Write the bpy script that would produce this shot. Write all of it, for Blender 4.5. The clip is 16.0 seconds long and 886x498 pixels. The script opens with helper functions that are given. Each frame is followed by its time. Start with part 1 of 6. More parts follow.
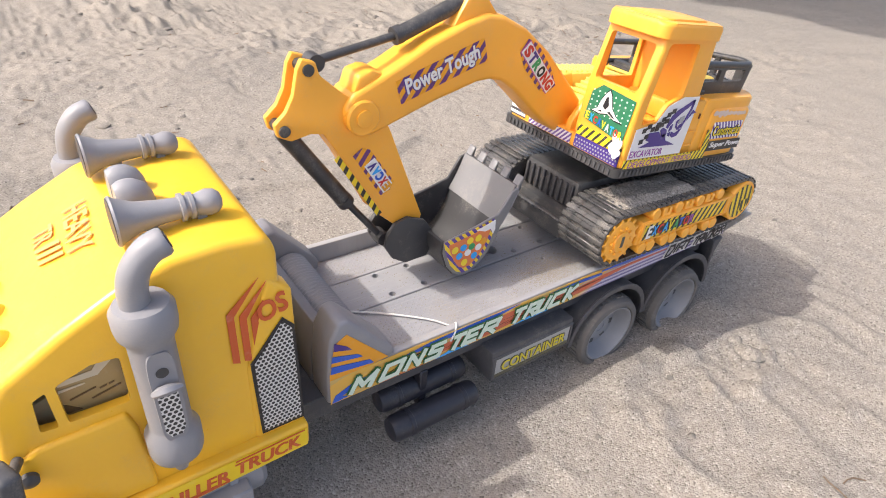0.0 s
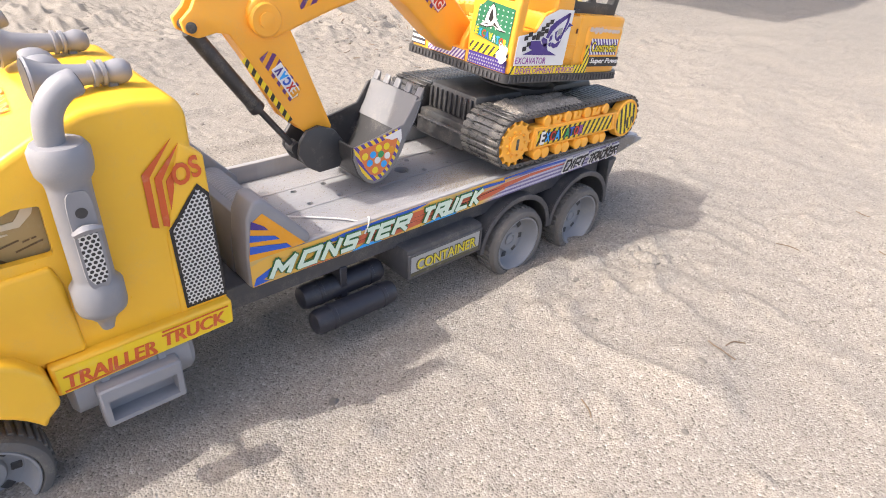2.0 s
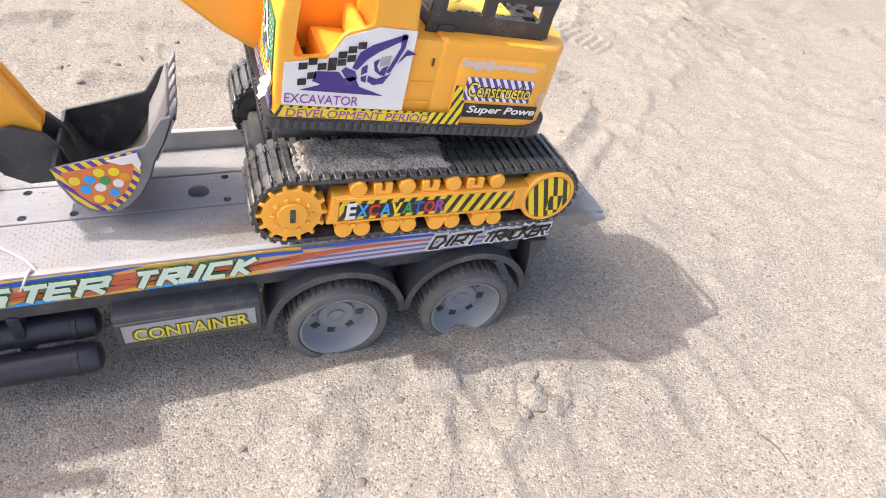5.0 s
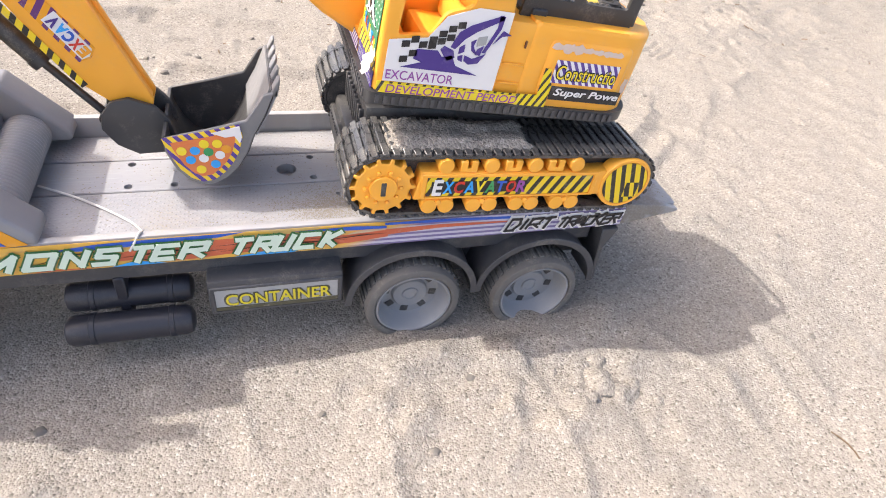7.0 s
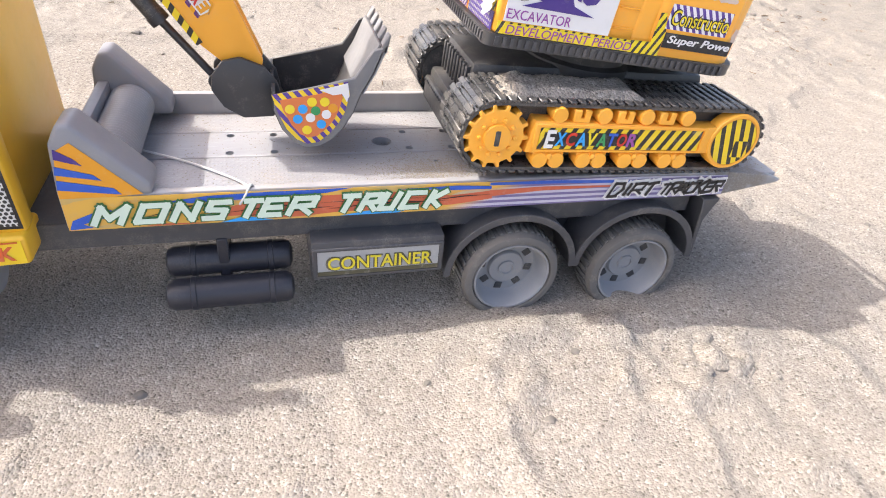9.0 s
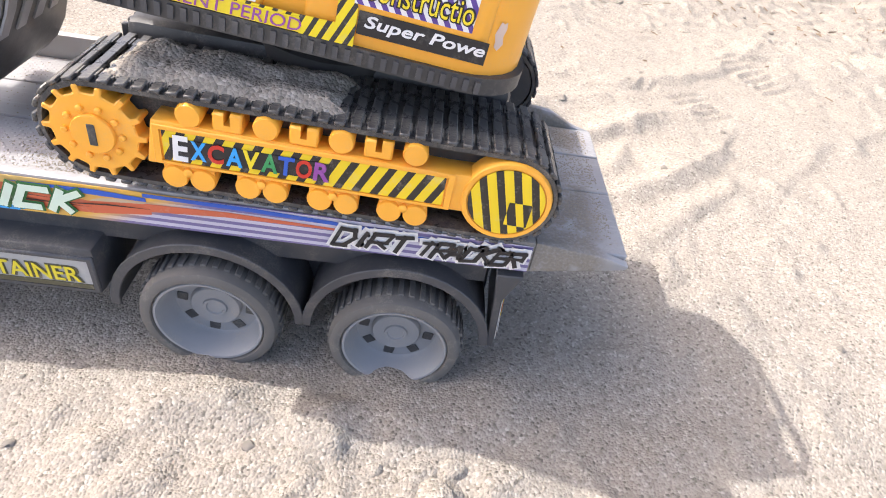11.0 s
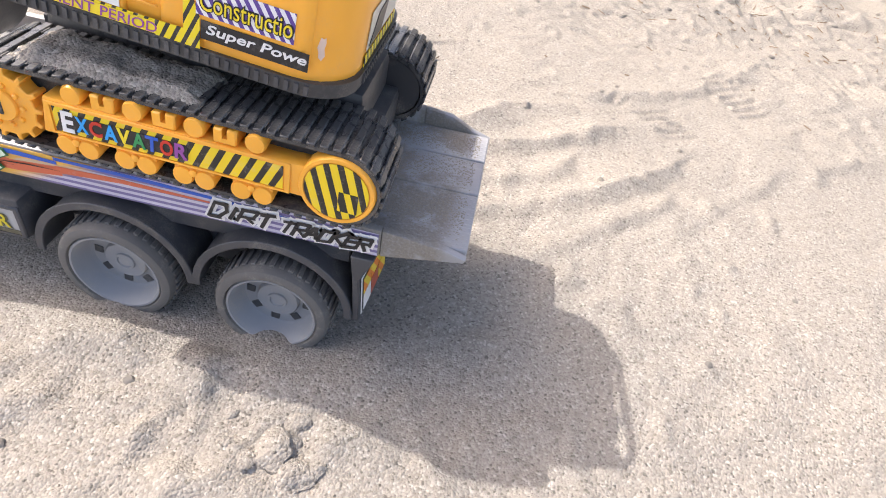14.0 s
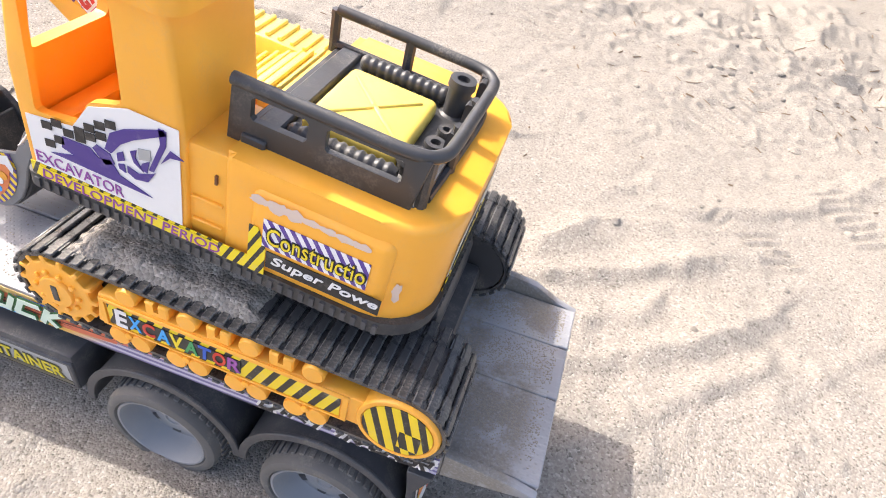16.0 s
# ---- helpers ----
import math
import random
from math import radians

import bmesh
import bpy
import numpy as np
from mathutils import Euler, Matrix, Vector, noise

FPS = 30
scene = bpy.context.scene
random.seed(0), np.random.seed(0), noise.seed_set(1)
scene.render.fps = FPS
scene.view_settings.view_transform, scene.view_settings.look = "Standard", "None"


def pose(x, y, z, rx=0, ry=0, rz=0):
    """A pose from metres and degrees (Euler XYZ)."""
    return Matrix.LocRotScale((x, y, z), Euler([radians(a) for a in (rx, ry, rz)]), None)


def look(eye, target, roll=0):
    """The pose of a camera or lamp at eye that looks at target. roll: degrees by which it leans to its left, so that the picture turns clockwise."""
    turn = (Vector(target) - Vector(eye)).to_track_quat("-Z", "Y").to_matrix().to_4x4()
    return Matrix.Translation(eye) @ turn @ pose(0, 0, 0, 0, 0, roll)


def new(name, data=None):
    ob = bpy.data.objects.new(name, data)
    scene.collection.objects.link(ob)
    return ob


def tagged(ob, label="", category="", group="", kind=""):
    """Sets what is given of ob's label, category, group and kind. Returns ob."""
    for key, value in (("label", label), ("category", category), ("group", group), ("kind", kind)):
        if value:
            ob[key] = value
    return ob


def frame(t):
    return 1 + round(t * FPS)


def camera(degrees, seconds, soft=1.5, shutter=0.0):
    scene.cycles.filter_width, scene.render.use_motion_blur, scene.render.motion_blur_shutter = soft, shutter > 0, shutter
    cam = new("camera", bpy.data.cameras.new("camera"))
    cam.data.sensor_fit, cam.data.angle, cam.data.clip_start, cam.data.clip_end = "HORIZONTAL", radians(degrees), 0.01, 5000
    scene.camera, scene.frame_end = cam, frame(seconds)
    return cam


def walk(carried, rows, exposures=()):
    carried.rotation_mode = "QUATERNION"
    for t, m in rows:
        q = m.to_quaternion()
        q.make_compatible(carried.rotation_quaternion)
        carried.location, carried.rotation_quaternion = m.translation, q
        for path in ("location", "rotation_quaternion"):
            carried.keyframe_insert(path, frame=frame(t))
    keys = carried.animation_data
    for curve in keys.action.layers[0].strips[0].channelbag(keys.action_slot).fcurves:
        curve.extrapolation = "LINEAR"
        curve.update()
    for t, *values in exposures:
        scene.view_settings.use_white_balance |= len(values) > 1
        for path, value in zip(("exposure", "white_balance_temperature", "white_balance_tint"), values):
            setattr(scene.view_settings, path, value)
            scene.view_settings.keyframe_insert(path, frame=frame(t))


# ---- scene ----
cam = camera(72.3, 16.0, soft=1.0)
PATH = [
    (0, (-0.135, -0.299, 0.365), (0.889, 1.017, -0.74), 5.1),
    (0.5, (-0.127, -0.367, 0.364), (0.969, 0.979, -0.63), 3.7),
    (1, (-0.215, -0.409, 0.322), (0.956, 0.891, -0.647), 2.1),
    (1.5, (-0.213, -0.421, 0.292), (1.008, 0.812, -0.702), 2.6),
    (2, (-0.168, -0.401, 0.298), (1.015, 0.834, -0.738), 4.2),
    (2.5, (-0.048, -0.405, 0.319), (1.032, 0.897, -0.748), 5.7),
    (3, (0.086, -0.399, 0.343), (0.997, 0.963, -0.804), 7.1),
    (3.5, (0.201, -0.372, 0.351), (0.965, 0.989, -0.9), 8.1),
    (4, (0.262, -0.353, 0.345), (0.929, 1.015, -0.952), 8.9),
    (4.2, (0.255, -0.354, 0.337), (0.913, 1.016, -0.963), 9.2),
    (6.3, (0.248, -0.345, 0.357), (0.868, 0.978, -1.009), 10.4),
    (6.5, (0.243, -0.349, 0.352), (0.819, 0.992, -1.017), 9.8),
    (7, (0.211, -0.369, 0.33), (0.754, 1.044, -0.977), 9.0),
    (7.5, (0.182, -0.38, 0.307), (0.722, 1.086, -0.941), 8.7),
    (8, (0.14, -0.39, 0.278), (0.665, 1.133, -0.907), 7.7),
    (8.2, (0.134, -0.391, 0.273), (0.653, 1.134, -0.912), 7.2),
    (10.3, (0.275, -0.359, 0.228), (0.716, 1.251, -0.873), 5.4),
    (10.5, (0.323, -0.335, 0.249), (0.675, 1.216, -0.964), 6.7),
    (11, (0.447, -0.27, 0.238), (0.572, 1.254, -1.05), 10.1),
    (11.5, (0.547, -0.243, 0.201), (0.648, 1.289, -1.08), 12.0),
    (12, (0.569, -0.257, 0.206), (0.617, 1.272, -1.081), 13.5),
    (12.5, (0.609, -0.299, 0.257), (0.732, 1.217, -1.042), 15.0),
    (13, (0.614, -0.314, 0.281), (0.682, 1.206, -1.018), 13.6),
    (13.5, (0.613, -0.315, 0.285), (0.644, 1.188, -1.034), 12.3),
    (14, (0.57, -0.298, 0.283), (0.537, 1.2, -1.041), 11.9),
    (14.5, (0.565, -0.285, 0.306), (0.489, 1.209, -1.022), 11.9),
    (15, (0.555, -0.237, 0.329), (0.378, 1.248, -0.998), 13.5),
    (15.5, (0.543, -0.202, 0.339), (0.304, 1.274, -0.989), 13.1),
    (16, (0.528, -0.186, 0.343), (0.273, 1.287, -0.985), 12.1),
]
EXPOSURES = [(0, 0.8), (1.5, 1.0), (2.5, 1.07), (3.5, 1.1), (4.2, 1.14), (7, 1.23), (8.2, 1.28), (10.5, 1.45), (11.5, 1.48), (12.5, 1.36), (14.5, 1.28), (16, 1.38)]
walk(cam, [(t, look(eye, target, roll)) for t, eye, target, roll in PATH], [(t, stops, 6900, 13) for t, stops in EXPOSURES])

# ---- world, sun ----
TO_SUN = Vector((-0.239, 0.070, 0.294)).normalized()
world = bpy.data.worlds.new("sky")
scene.world = world
world.use_nodes = True
wn = world.node_tree
sky = wn.nodes.new("ShaderNodeTexSky")
sky.sky_type, sky.sun_disc = "NISHITA", False
sky.air_density, sky.dust_density, sky.ozone_density = 0.8, 4.0, 0.5
sky.sun_elevation, sky.sun_rotation = math.asin(TO_SUN.z), math.atan2(TO_SUN.x, TO_SUN.y)
wn.links.new(sky.outputs[0], wn.nodes["Background"].inputs[0])
wn.nodes["Background"].inputs[1].default_value = 0.195
sun = new("sun", bpy.data.lights.new("sun", "SUN"))
sun.data.energy, sun.data.angle, sun.data.color = 2.15, radians(0.6), (0.985, 0.985, 0.96)
sun.matrix_world = look(TO_SUN * 20, (0, 0, 0))

# ---- materials ----
class Net:
    """A small node builder."""

    def __init__(self, name):
        self.mat = bpy.data.materials.new(name)
        self.mat.use_nodes = True
        self.t = self.mat.node_tree
        self.bsdf = self.t.nodes["Principled BSDF"]
        self.co = self.t.nodes.new("ShaderNodeTexCoord").outputs["Object"]

    def node(self, kind):
        return self.t.nodes.new(kind)

    def put(self, socket, value):
        if isinstance(value, bpy.types.NodeSocket):
            self.t.links.new(value, socket)
        elif isinstance(value, (tuple, list)) and len(value) == 3 and socket.type == "RGBA":
            socket.default_value = (*value, 1)
        else:
            socket.default_value = value

    def math(self, op, a, b=0.0, c=0.0):
        n = self.node("ShaderNodeMath")
        n.operation = op
        for s, v in zip(n.inputs, (a, b, c)):
            self.put(s, v)
        return n.outputs[0]

    def noise(self, scale, detail=3.0, rough=0.55, co=None):
        n = self.node("ShaderNodeTexNoise")
        self.put(n.inputs["Vector"], co or self.co)
        self.put(n.inputs["Scale"], scale)
        self.put(n.inputs["Detail"], detail)
        self.put(n.inputs["Roughness"], rough)
        return n.outputs[0]

    def cells(self, scale, feature="F1", out="Distance", co=None, rand=1.0):
        n = self.node("ShaderNodeTexVoronoi")
        n.feature = feature
        self.put(n.inputs["Vector"], co or self.co)
        self.put(n.inputs["Scale"], scale)
        self.put(n.inputs["Randomness"], rand)
        return n.outputs[out]

    def ramp(self, value, stops, mode="LINEAR"):
        n = self.node("ShaderNodeValToRGB")
        n.color_ramp.interpolation = mode
        e = n.color_ramp.elements
        while len(e) < len(stops):
            e.new(0.5)
        for el, (p, c) in zip(e, stops):
            el.position = p
            el.color = (*c, 1) if isinstance(c, (tuple, list)) else (c, c, c, 1)
        self.put(n.inputs[0], value)
        return n.outputs[0]

    def mix(self, f, a, b):
        n = self.node("ShaderNodeMix")
        n.data_type = "RGBA"
        self.put(n.inputs[0], f)
        self.put(n.inputs[6], a)
        self.put(n.inputs[7], b)
        return n.outputs[2]

    def bump(self, height, strength, dist, normal=None):
        n = self.node("ShaderNodeBump")
        self.put(n.inputs["Strength"], strength)
        self.put(n.inputs["Distance"], dist)
        self.put(n.inputs["Height"], height)
        if normal:
            self.put(n.inputs["Normal"], normal)
        return n.outputs[0]

    def axis(self, i):
        n = self.node("ShaderNodeSeparateXYZ")
        self.put(n.inputs[0], self.co)
        return n.outputs[i]

    def out(self, color, rough=0.5, metal=0.0, normal=None, spec=0.5):
        self.put(self.bsdf.inputs["Base Color"], color)
        self.put(self.bsdf.inputs["Roughness"], rough)
        self.put(self.bsdf.inputs["Metallic"], metal)
        self.put(self.bsdf.inputs["Specular IOR Level"], spec)
        if normal:
            self.put(self.bsdf.inputs["Normal"], normal)
        return self.mat


DUST = (0.40, 0.36, 0.30)


def plastic(name, color, rough=0.35, dust=0.25, scuff=0.12, fade=0.85, grain=0.12):
    """Moulded toy plastic: slight mottling, fine scratches, patches of sand dust."""
    n = Net(name)
    big = n.noise(14, 4)
    fine = n.noise(900, 2)
    scratch = n.noise(160, 5, 0.7)
    c = n.mix(n.ramp(big, [(0.35, 0.0), (0.7, 1.0)]), color, tuple(v * fade for v in color))
    patch = n.math("MULTIPLY", n.ramp(n.noise(45, 6, 0.7), [(0.5, 0.0), (0.72, 1.0)]), n.ramp(fine, [(0.4, 0.2), (0.6, 1.0)]))
    c = n.mix(n.math("MULTIPLY", patch, dust), c, DUST)
    r = n.math("ADD", n.math("MULTIPLY", scratch, scuff * 2), rough - scuff)
    r = n.math("ADD", r, n.math("MULTIPLY", patch, dust * 0.6))
    nor = n.bump(n.noise(60, 3), 0.12, 0.002, n.bump(fine, grain, 0.0004))
    return n.out(c, r, 0, nor)


def printed(name, color, rough=0.4, worn=0.1):
    """Sticker print with slight rubbed wear."""
    n = Net(name)
    c = n.mix(n.math("MULTIPLY", n.ramp(n.noise(130, 5, 0.7), [(0.55, 0.0), (0.7, 1.0)]), worn), color, (0.62, 0.58, 0.52))
    return n.out(c, rough, 0, n.bump(n.noise(120, 2), 0.1, 0.0006))


def striped(name, a, b, ax, az, period, duty=0.5, ay=0.0):
    """Sticker print in two-colour slanted stripes."""
    n = Net(name)
    v = n.math("ADD", n.math("MULTIPLY", n.axis(0), ax / period), n.math("MULTIPLY", n.axis(2), az / period))
    v = n.math("ADD", v, n.math("MULTIPLY", n.axis(1), ay / period))
    s = n.math("GREATER_THAN", n.math("FRACT", v), duty)
    c = n.mix(s, a, b)
    c = n.mix(n.math("MULTIPLY", n.ramp(n.noise(150, 5, 0.7), [(0.56, 0.0), (0.7, 1.0)]), 0.25), c, (0.55, 0.5, 0.42))
    return n.out(c, 0.42)


def perforated(name, period):
    """Sticker print of a perforated steel sheet: dark round holes in a hexagonal lattice."""
    n = Net(name)
    d = []
    for ox, oz in ((0.0, 0.0), (0.5, 0.5)):
        u = n.math("SUBTRACT", n.math("FRACT", n.math("ADD", n.math("MULTIPLY", n.axis(0), 1 / period), ox + 50)), 0.5)
        v = n.math("SUBTRACT", n.math("FRACT", n.math("ADD", n.math("MULTIPLY", n.axis(2), 1 / period / 1.732), oz + 50)), 0.5)
        v = n.math("MULTIPLY", v, 1.732)
        d.append(n.math("SQRT", n.math("ADD", n.math("MULTIPLY", u, u), n.math("MULTIPLY", v, v))))
    hole = n.math("LESS_THAN", n.math("MINIMUM", d[0], d[1]), 0.36)
    return n.out(n.mix(hole, (0.62, 0.62, 0.60), (0.03, 0.03, 0.03)), 0.4)


def swirls(name):
    """Printed side strip: ochre in front, running into pale and violet lines."""
    n = Net(name)
    m = n.node("ShaderNodeMapping")
    m.inputs["Scale"].default_value = (11, 1, 60)
    m.inputs["Rotation"].default_value = (0, radians(6), 0)
    n.put(m.inputs[0], n.co)
    wave = n.noise(1.0, 2.5, 0.45, m.outputs[0])
    front = n.ramp(wave, [(0.0, (0.60, 0.40, 0.13)), (0.42, (0.74, 0.42, 0.07)), (0.60, (0.66, 0.36, 0.09)), (0.66, (0.52, 0.40, 0.26))], "CONSTANT")
    violet, pale = (0.17, 0.14, 0.30), (0.52, 0.50, 0.60)
    line = n.math("FRACT", n.math("ADD", n.math("MULTIPLY", n.axis(2), 1 / 0.0046), n.math("MULTIPLY", n.axis(0), 1.2)))
    rear = n.mix(n.math("GREATER_THAN", line, 0.5), pale, violet)
    far = n.math("ADD", n.math("MULTIPLY", n.axis(0), 9), n.math("MULTIPLY", n.axis(2), -22))
    c = n.mix(n.ramp(n.math("SUBTRACT", far, 2.3), [(0.0, 0.0), (0.25, 1.0)]), front, rear)
    c = n.mix(n.math("MULTIPLY", n.ramp(n.noise(90, 5, 0.7), [(0.5, 0.0), (0.7, 1.0)]), 0.22), c, DUST)
    return n.out(c, 0.45)


def sand_material(name="sand"):
    n = Net(name)
    grain = n.cells(560, "F1", "Color")
    g = n.node("ShaderNodeSeparateColor")
    n.put(g.inputs[0], grain)
    tone = n.ramp(g.outputs[0], [(0.0, (0.120, 0.108, 0.093)), (0.10, (0.218, 0.197, 0.170)), (0.5, (0.268, 0.243, 0.211)), (0.9, (0.310, 0.283, 0.248)), (1.0, (0.40, 0.37, 0.33))])
    coarse = n.node("ShaderNodeSeparateColor")
    n.put(coarse.inputs[0], n.cells(300, "F1", "Color"))
    tone = n.mix(n.ramp(coarse.outputs[1], [(0.0, 0.35), (0.05, 0.0)]), tone, (0.16, 0.144, 0.124))
    warm = n.mix(n.ramp(n.noise(5, 4), [(0.42, 0.0), (0.7, 0.14)]), tone, (0.296, 0.264, 0.225))
    damp = n.mix(n.math("MULTIPLY", n.ramp(n.noise(2.3, 5, 0.6), [(0.5, 0.0), (0.7, 1.0)]), 0.14), warm, (0.225, 0.203, 0.175))
    speck = n.math("MULTIPLY", n.ramp(n.cells(110, "F1", "Distance"), [(0.05, 1.0), (0.10, 0.0)]), n.ramp(n.noise(33, 2), [(0.53, 0.0), (0.6, 1.0)]))
    c = n.mix(n.math("MULTIPLY", speck, 0.3), damp, (0.13, 0.115, 0.10))
    nb = n.bump(n.noise(20, 5, 0.7), 0.10, 0.008)
    n0 = n.bump(n.noise(75, 6, 0.75), 0.15, 0.0038, nb)
    n1 = n.bump(n.noise(300, 4, 0.7), 0.30, 0.0015, n0)
    n2 = n.bump(n.math("MULTIPLY", n.cells(560, "F1", "Distance"), -1.0), 0.62, 0.0015, n1)
    return n.out(c, 0.95, 0, n2, 0.2)


def bed_material(name, dots):
    n = Net(name)
    base = n.mix(n.ramp(n.noise(11, 4), [(0.35, 0.0), (0.7, 1.0)]), (0.335, 0.335, 0.345), (0.265, 0.265, 0.28))
    m = n.node("ShaderNodeMapping")
    m.inputs["Scale"].default_value = (6, 60, 1)
    n.put(m.inputs[0], n.co)
    rub = n.ramp(n.noise(6, 5, 0.7, m.outputs[0]), [(0.52, 0.0), (0.72, 1.0)])
    base = n.mix(n.math("MULTIPLY", rub, 0.35), base, (0.46, 0.46, 0.46))
    dirt = n.math("MULTIPLY", n.ramp(n.noise(24, 6, 0.7), [(0.46, 0.0), (0.66, 1.0)]), n.ramp(n.noise(700, 2), [(0.42, 0.1), (0.58, 1.0)]))
    c = n.mix(n.math("MULTIPLY", dirt, 0.55), base, (0.36, 0.32, 0.26))
    film = n.math("MULTIPLY", n.ramp(n.noise(22, 4, 0.65), [(0.44, 0.0), (0.53, 1.0)]), n.ramp(n.axis(0), [(0.492, 0.0), (0.505, 1.0), (0.560, 1.0), (0.568, 0.0)]))
    film = n.math("MULTIPLY", film, n.ramp(n.noise(520, 3, 0.6), [(0.30, 0.45), (0.5, 1.0)]))
    c = n.mix(n.math("MULTIPLY", film, 0.85), c, n.mix(n.noise(700, 2), (0.15, 0.132, 0.11), (0.28, 0.25, 0.21)))
    r = n.math("ADD", 0.38, n.math("MULTIPLY", n.math("MAXIMUM", dirt, film), 0.45))
    nor = n.bump(n.noise(300, 3), 0.15, 0.0006)
    if dots:
        rot = n.node("ShaderNodeMapping")
        rot.inputs["Rotation"].default_value = (0, 0, radians(45))
        n.put(rot.inputs[0], n.co)
        nor = n.bump(n.ramp(n.cells(230, "F1", "Distance", rot.outputs[0], 0.0), [(0.15, 1.0), (0.42, 0.0)]), 0.7, 0.0012, nor)
    return n.out(c, r, 0, nor)


YELLOW = plastic("yellow_plastic", (0.94, 0.53, 0.042), 0.30, 0.12, 0.06, 0.94, 0.05)
ORANGE = plastic("orange_yellow_plastic", (0.97, 0.44, 0.048), 0.36, 0.14, 0.08, 0.92, 0.06)
PALE_YELLOW = plastic("pale_yellow_plastic", (0.86, 0.64, 0.13), 0.4, 0.1)
GREY = plastic("grey_plastic", (0.27, 0.27, 0.285), 0.42, 0.22)
TANK_GREY = plastic("tank_grey_plastic", (0.275, 0.28, 0.30), 0.42, 0.25)
RIM_GREY = plastic("rim_grey_plastic", (0.27, 0.276, 0.290), 0.55, 0.5)
BLACK = plastic("black_plastic", (0.049, 0.049, 0.051), 0.42, 0.35)
CHARCOAL = plastic("charcoal_plastic", (0.066, 0.067, 0.073), 0.46, 0.28)
TANK_BLACK = plastic("blue_black_plastic", (0.026, 0.027, 0.036), 0.42, 0.10)
TRACK_BLACK = plastic("dusty_track_plastic", (0.056, 0.056, 0.057), 0.28, 0.55)
BUCKET_GREY = plastic("worn_bucket_plastic", (0.20, 0.20, 0.205), 0.45, 0.4)
TYRE = plastic("dusty_tyre_rubber", (0.135, 0.128, 0.120), 0.8, 0.6)
CREAM = plastic("cream_plastic", (0.60, 0.50, 0.30), 0.45, 0.1)
GLASS_TINT = plastic("dull_windscreen", (0.42, 0.40, 0.36), 0.2, 0.2)
SEAT_RED = plastic("dark_brown_plastic", (0.15, 0.055, 0.025), 0.5, 0.1)
BED_FLAT = bed_material("grey_bed_plastic", False)
BED_DOTS = bed_material("studded_bed_plastic", True)
SAND = sand_material()
WHITE_P = printed("white_print", (0.78, 0.77, 0.76))
PALE_P = printed("pale_green_print", (0.62, 0.75, 0.62), 0.4, 0.3)
OLIVE_P = printed("dark_olive_print", (0.085, 0.078, 0.045), 0.35, 0.25)
CREAM_P = printed("cream_print", (0.70, 0.62, 0.46), 0.4, 0.1)
BLACK_P = printed("black_print", (0.015, 0.015, 0.018))
NAVY_P = printed("navy_print", (0.06, 0.03, 0.22))
PURPLE_P = printed("purple_print", (0.30, 0.07, 0.33))
PINK_P = printed("pink_print", (0.55, 0.12, 0.28))
RED_P = printed("red_print", (0.58, 0.035, 0.02), 0.4, 0.15)
RED_F = printed("worn_red_print", (0.60, 0.13, 0.06), 0.4, 0.2)
FADED_P = printed("faded_brown_print", (0.66, 0.36, 0.10), 0.4, 0.3)
ORRED_P = printed("orange_red_print", (0.62, 0.105, 0.025), 0.4, 0.15)
TAN_P = printed("tan_print", (0.44, 0.32, 0.14), 0.4, 0.2)
BROWN_P = printed("brown_print", (0.16, 0.10, 0.045), 0.4, 0.2)
ORANGE_P = printed("orange_print", (0.78, 0.33, 0.02))
YELLOW_P = printed("yellow_print", (0.85, 0.66, 0.03))
DULL_P = printed("dull_yellow_print", (0.70, 0.58, 0.035))
GREEN_P = printed("green_print", (0.03, 0.30, 0.10))
DKGREEN_P = printed("dark_green_print", (0.04, 0.16, 0.05), 0.4, 0.25)
BLUE_P = printed("blue_print", (0.02, 0.10, 0.50))
SKY_P = printed("sky_blue_print", (0.02, 0.35, 0.80))
SILVER_P = printed("silver_print", (0.36, 0.365, 0.365), 0.3, 0.25)
LABEL_Y = printed("label_yellow_print", (0.84, 0.58, 0.02), 0.4, 0.1)
HAZARD = striped("hazard_print", (0.84, 0.60, 0.02), (0.025, 0.022, 0.02), 1.0, -0.55, 0.0095, 0.55)
HAZARD_V = striped("hazard_idler_print", (0.84, 0.60, 0.02), (0.025, 0.022, 0.02), 1.0, 0.25, 0.0088, 0.55)
HAZARD_W = striped("hazard_shifted_print", (0.025, 0.022, 0.02), (0.84, 0.60, 0.02), 1.0, 0.25, 0.0088, 0.55)
HAZARD_F = striped("hazard_fine_print", (0.84, 0.66, 0.02), (0.03, 0.03, 0.03), 1.0, -0.6, 0.0062, 0.6)
HAZARD_Y = striped("hazard_front_print", (0.84, 0.66, 0.02), (0.03, 0.03, 0.03), 0.0, 0.7, 0.0075, 0.6, 1.0)
PURPLE_STR = striped("purple_stripe_print", (0.80, 0.78, 0.8), (0.10, 0.05, 0.28), 1.0, 0.5, 0.0052, 0.5)
BOOM_STR = striped("boom_stripe_print", (0.84, 0.36, 0.012), (0.12, 0.03, 0.16), 1.0, -0.7, 0.010, 0.5)
BUCKET_STR = striped("bucket_stripe_print", (0.84, 0.60, 0.03), (0.10, 0.05, 0.30), 1.0, 0.8, 0.0085, 0.5)
TAIL_STR = striped("tail_stripe_print", (0.75, 0.22, 0.03), (0.80, 0.60, 0.05), 0.0, 0.8, 0.014, 0.5, 1.0)
FLAP_RED = printed("flap_red_print", (0.50, 0.10, 0.05), 0.4, 0.2)
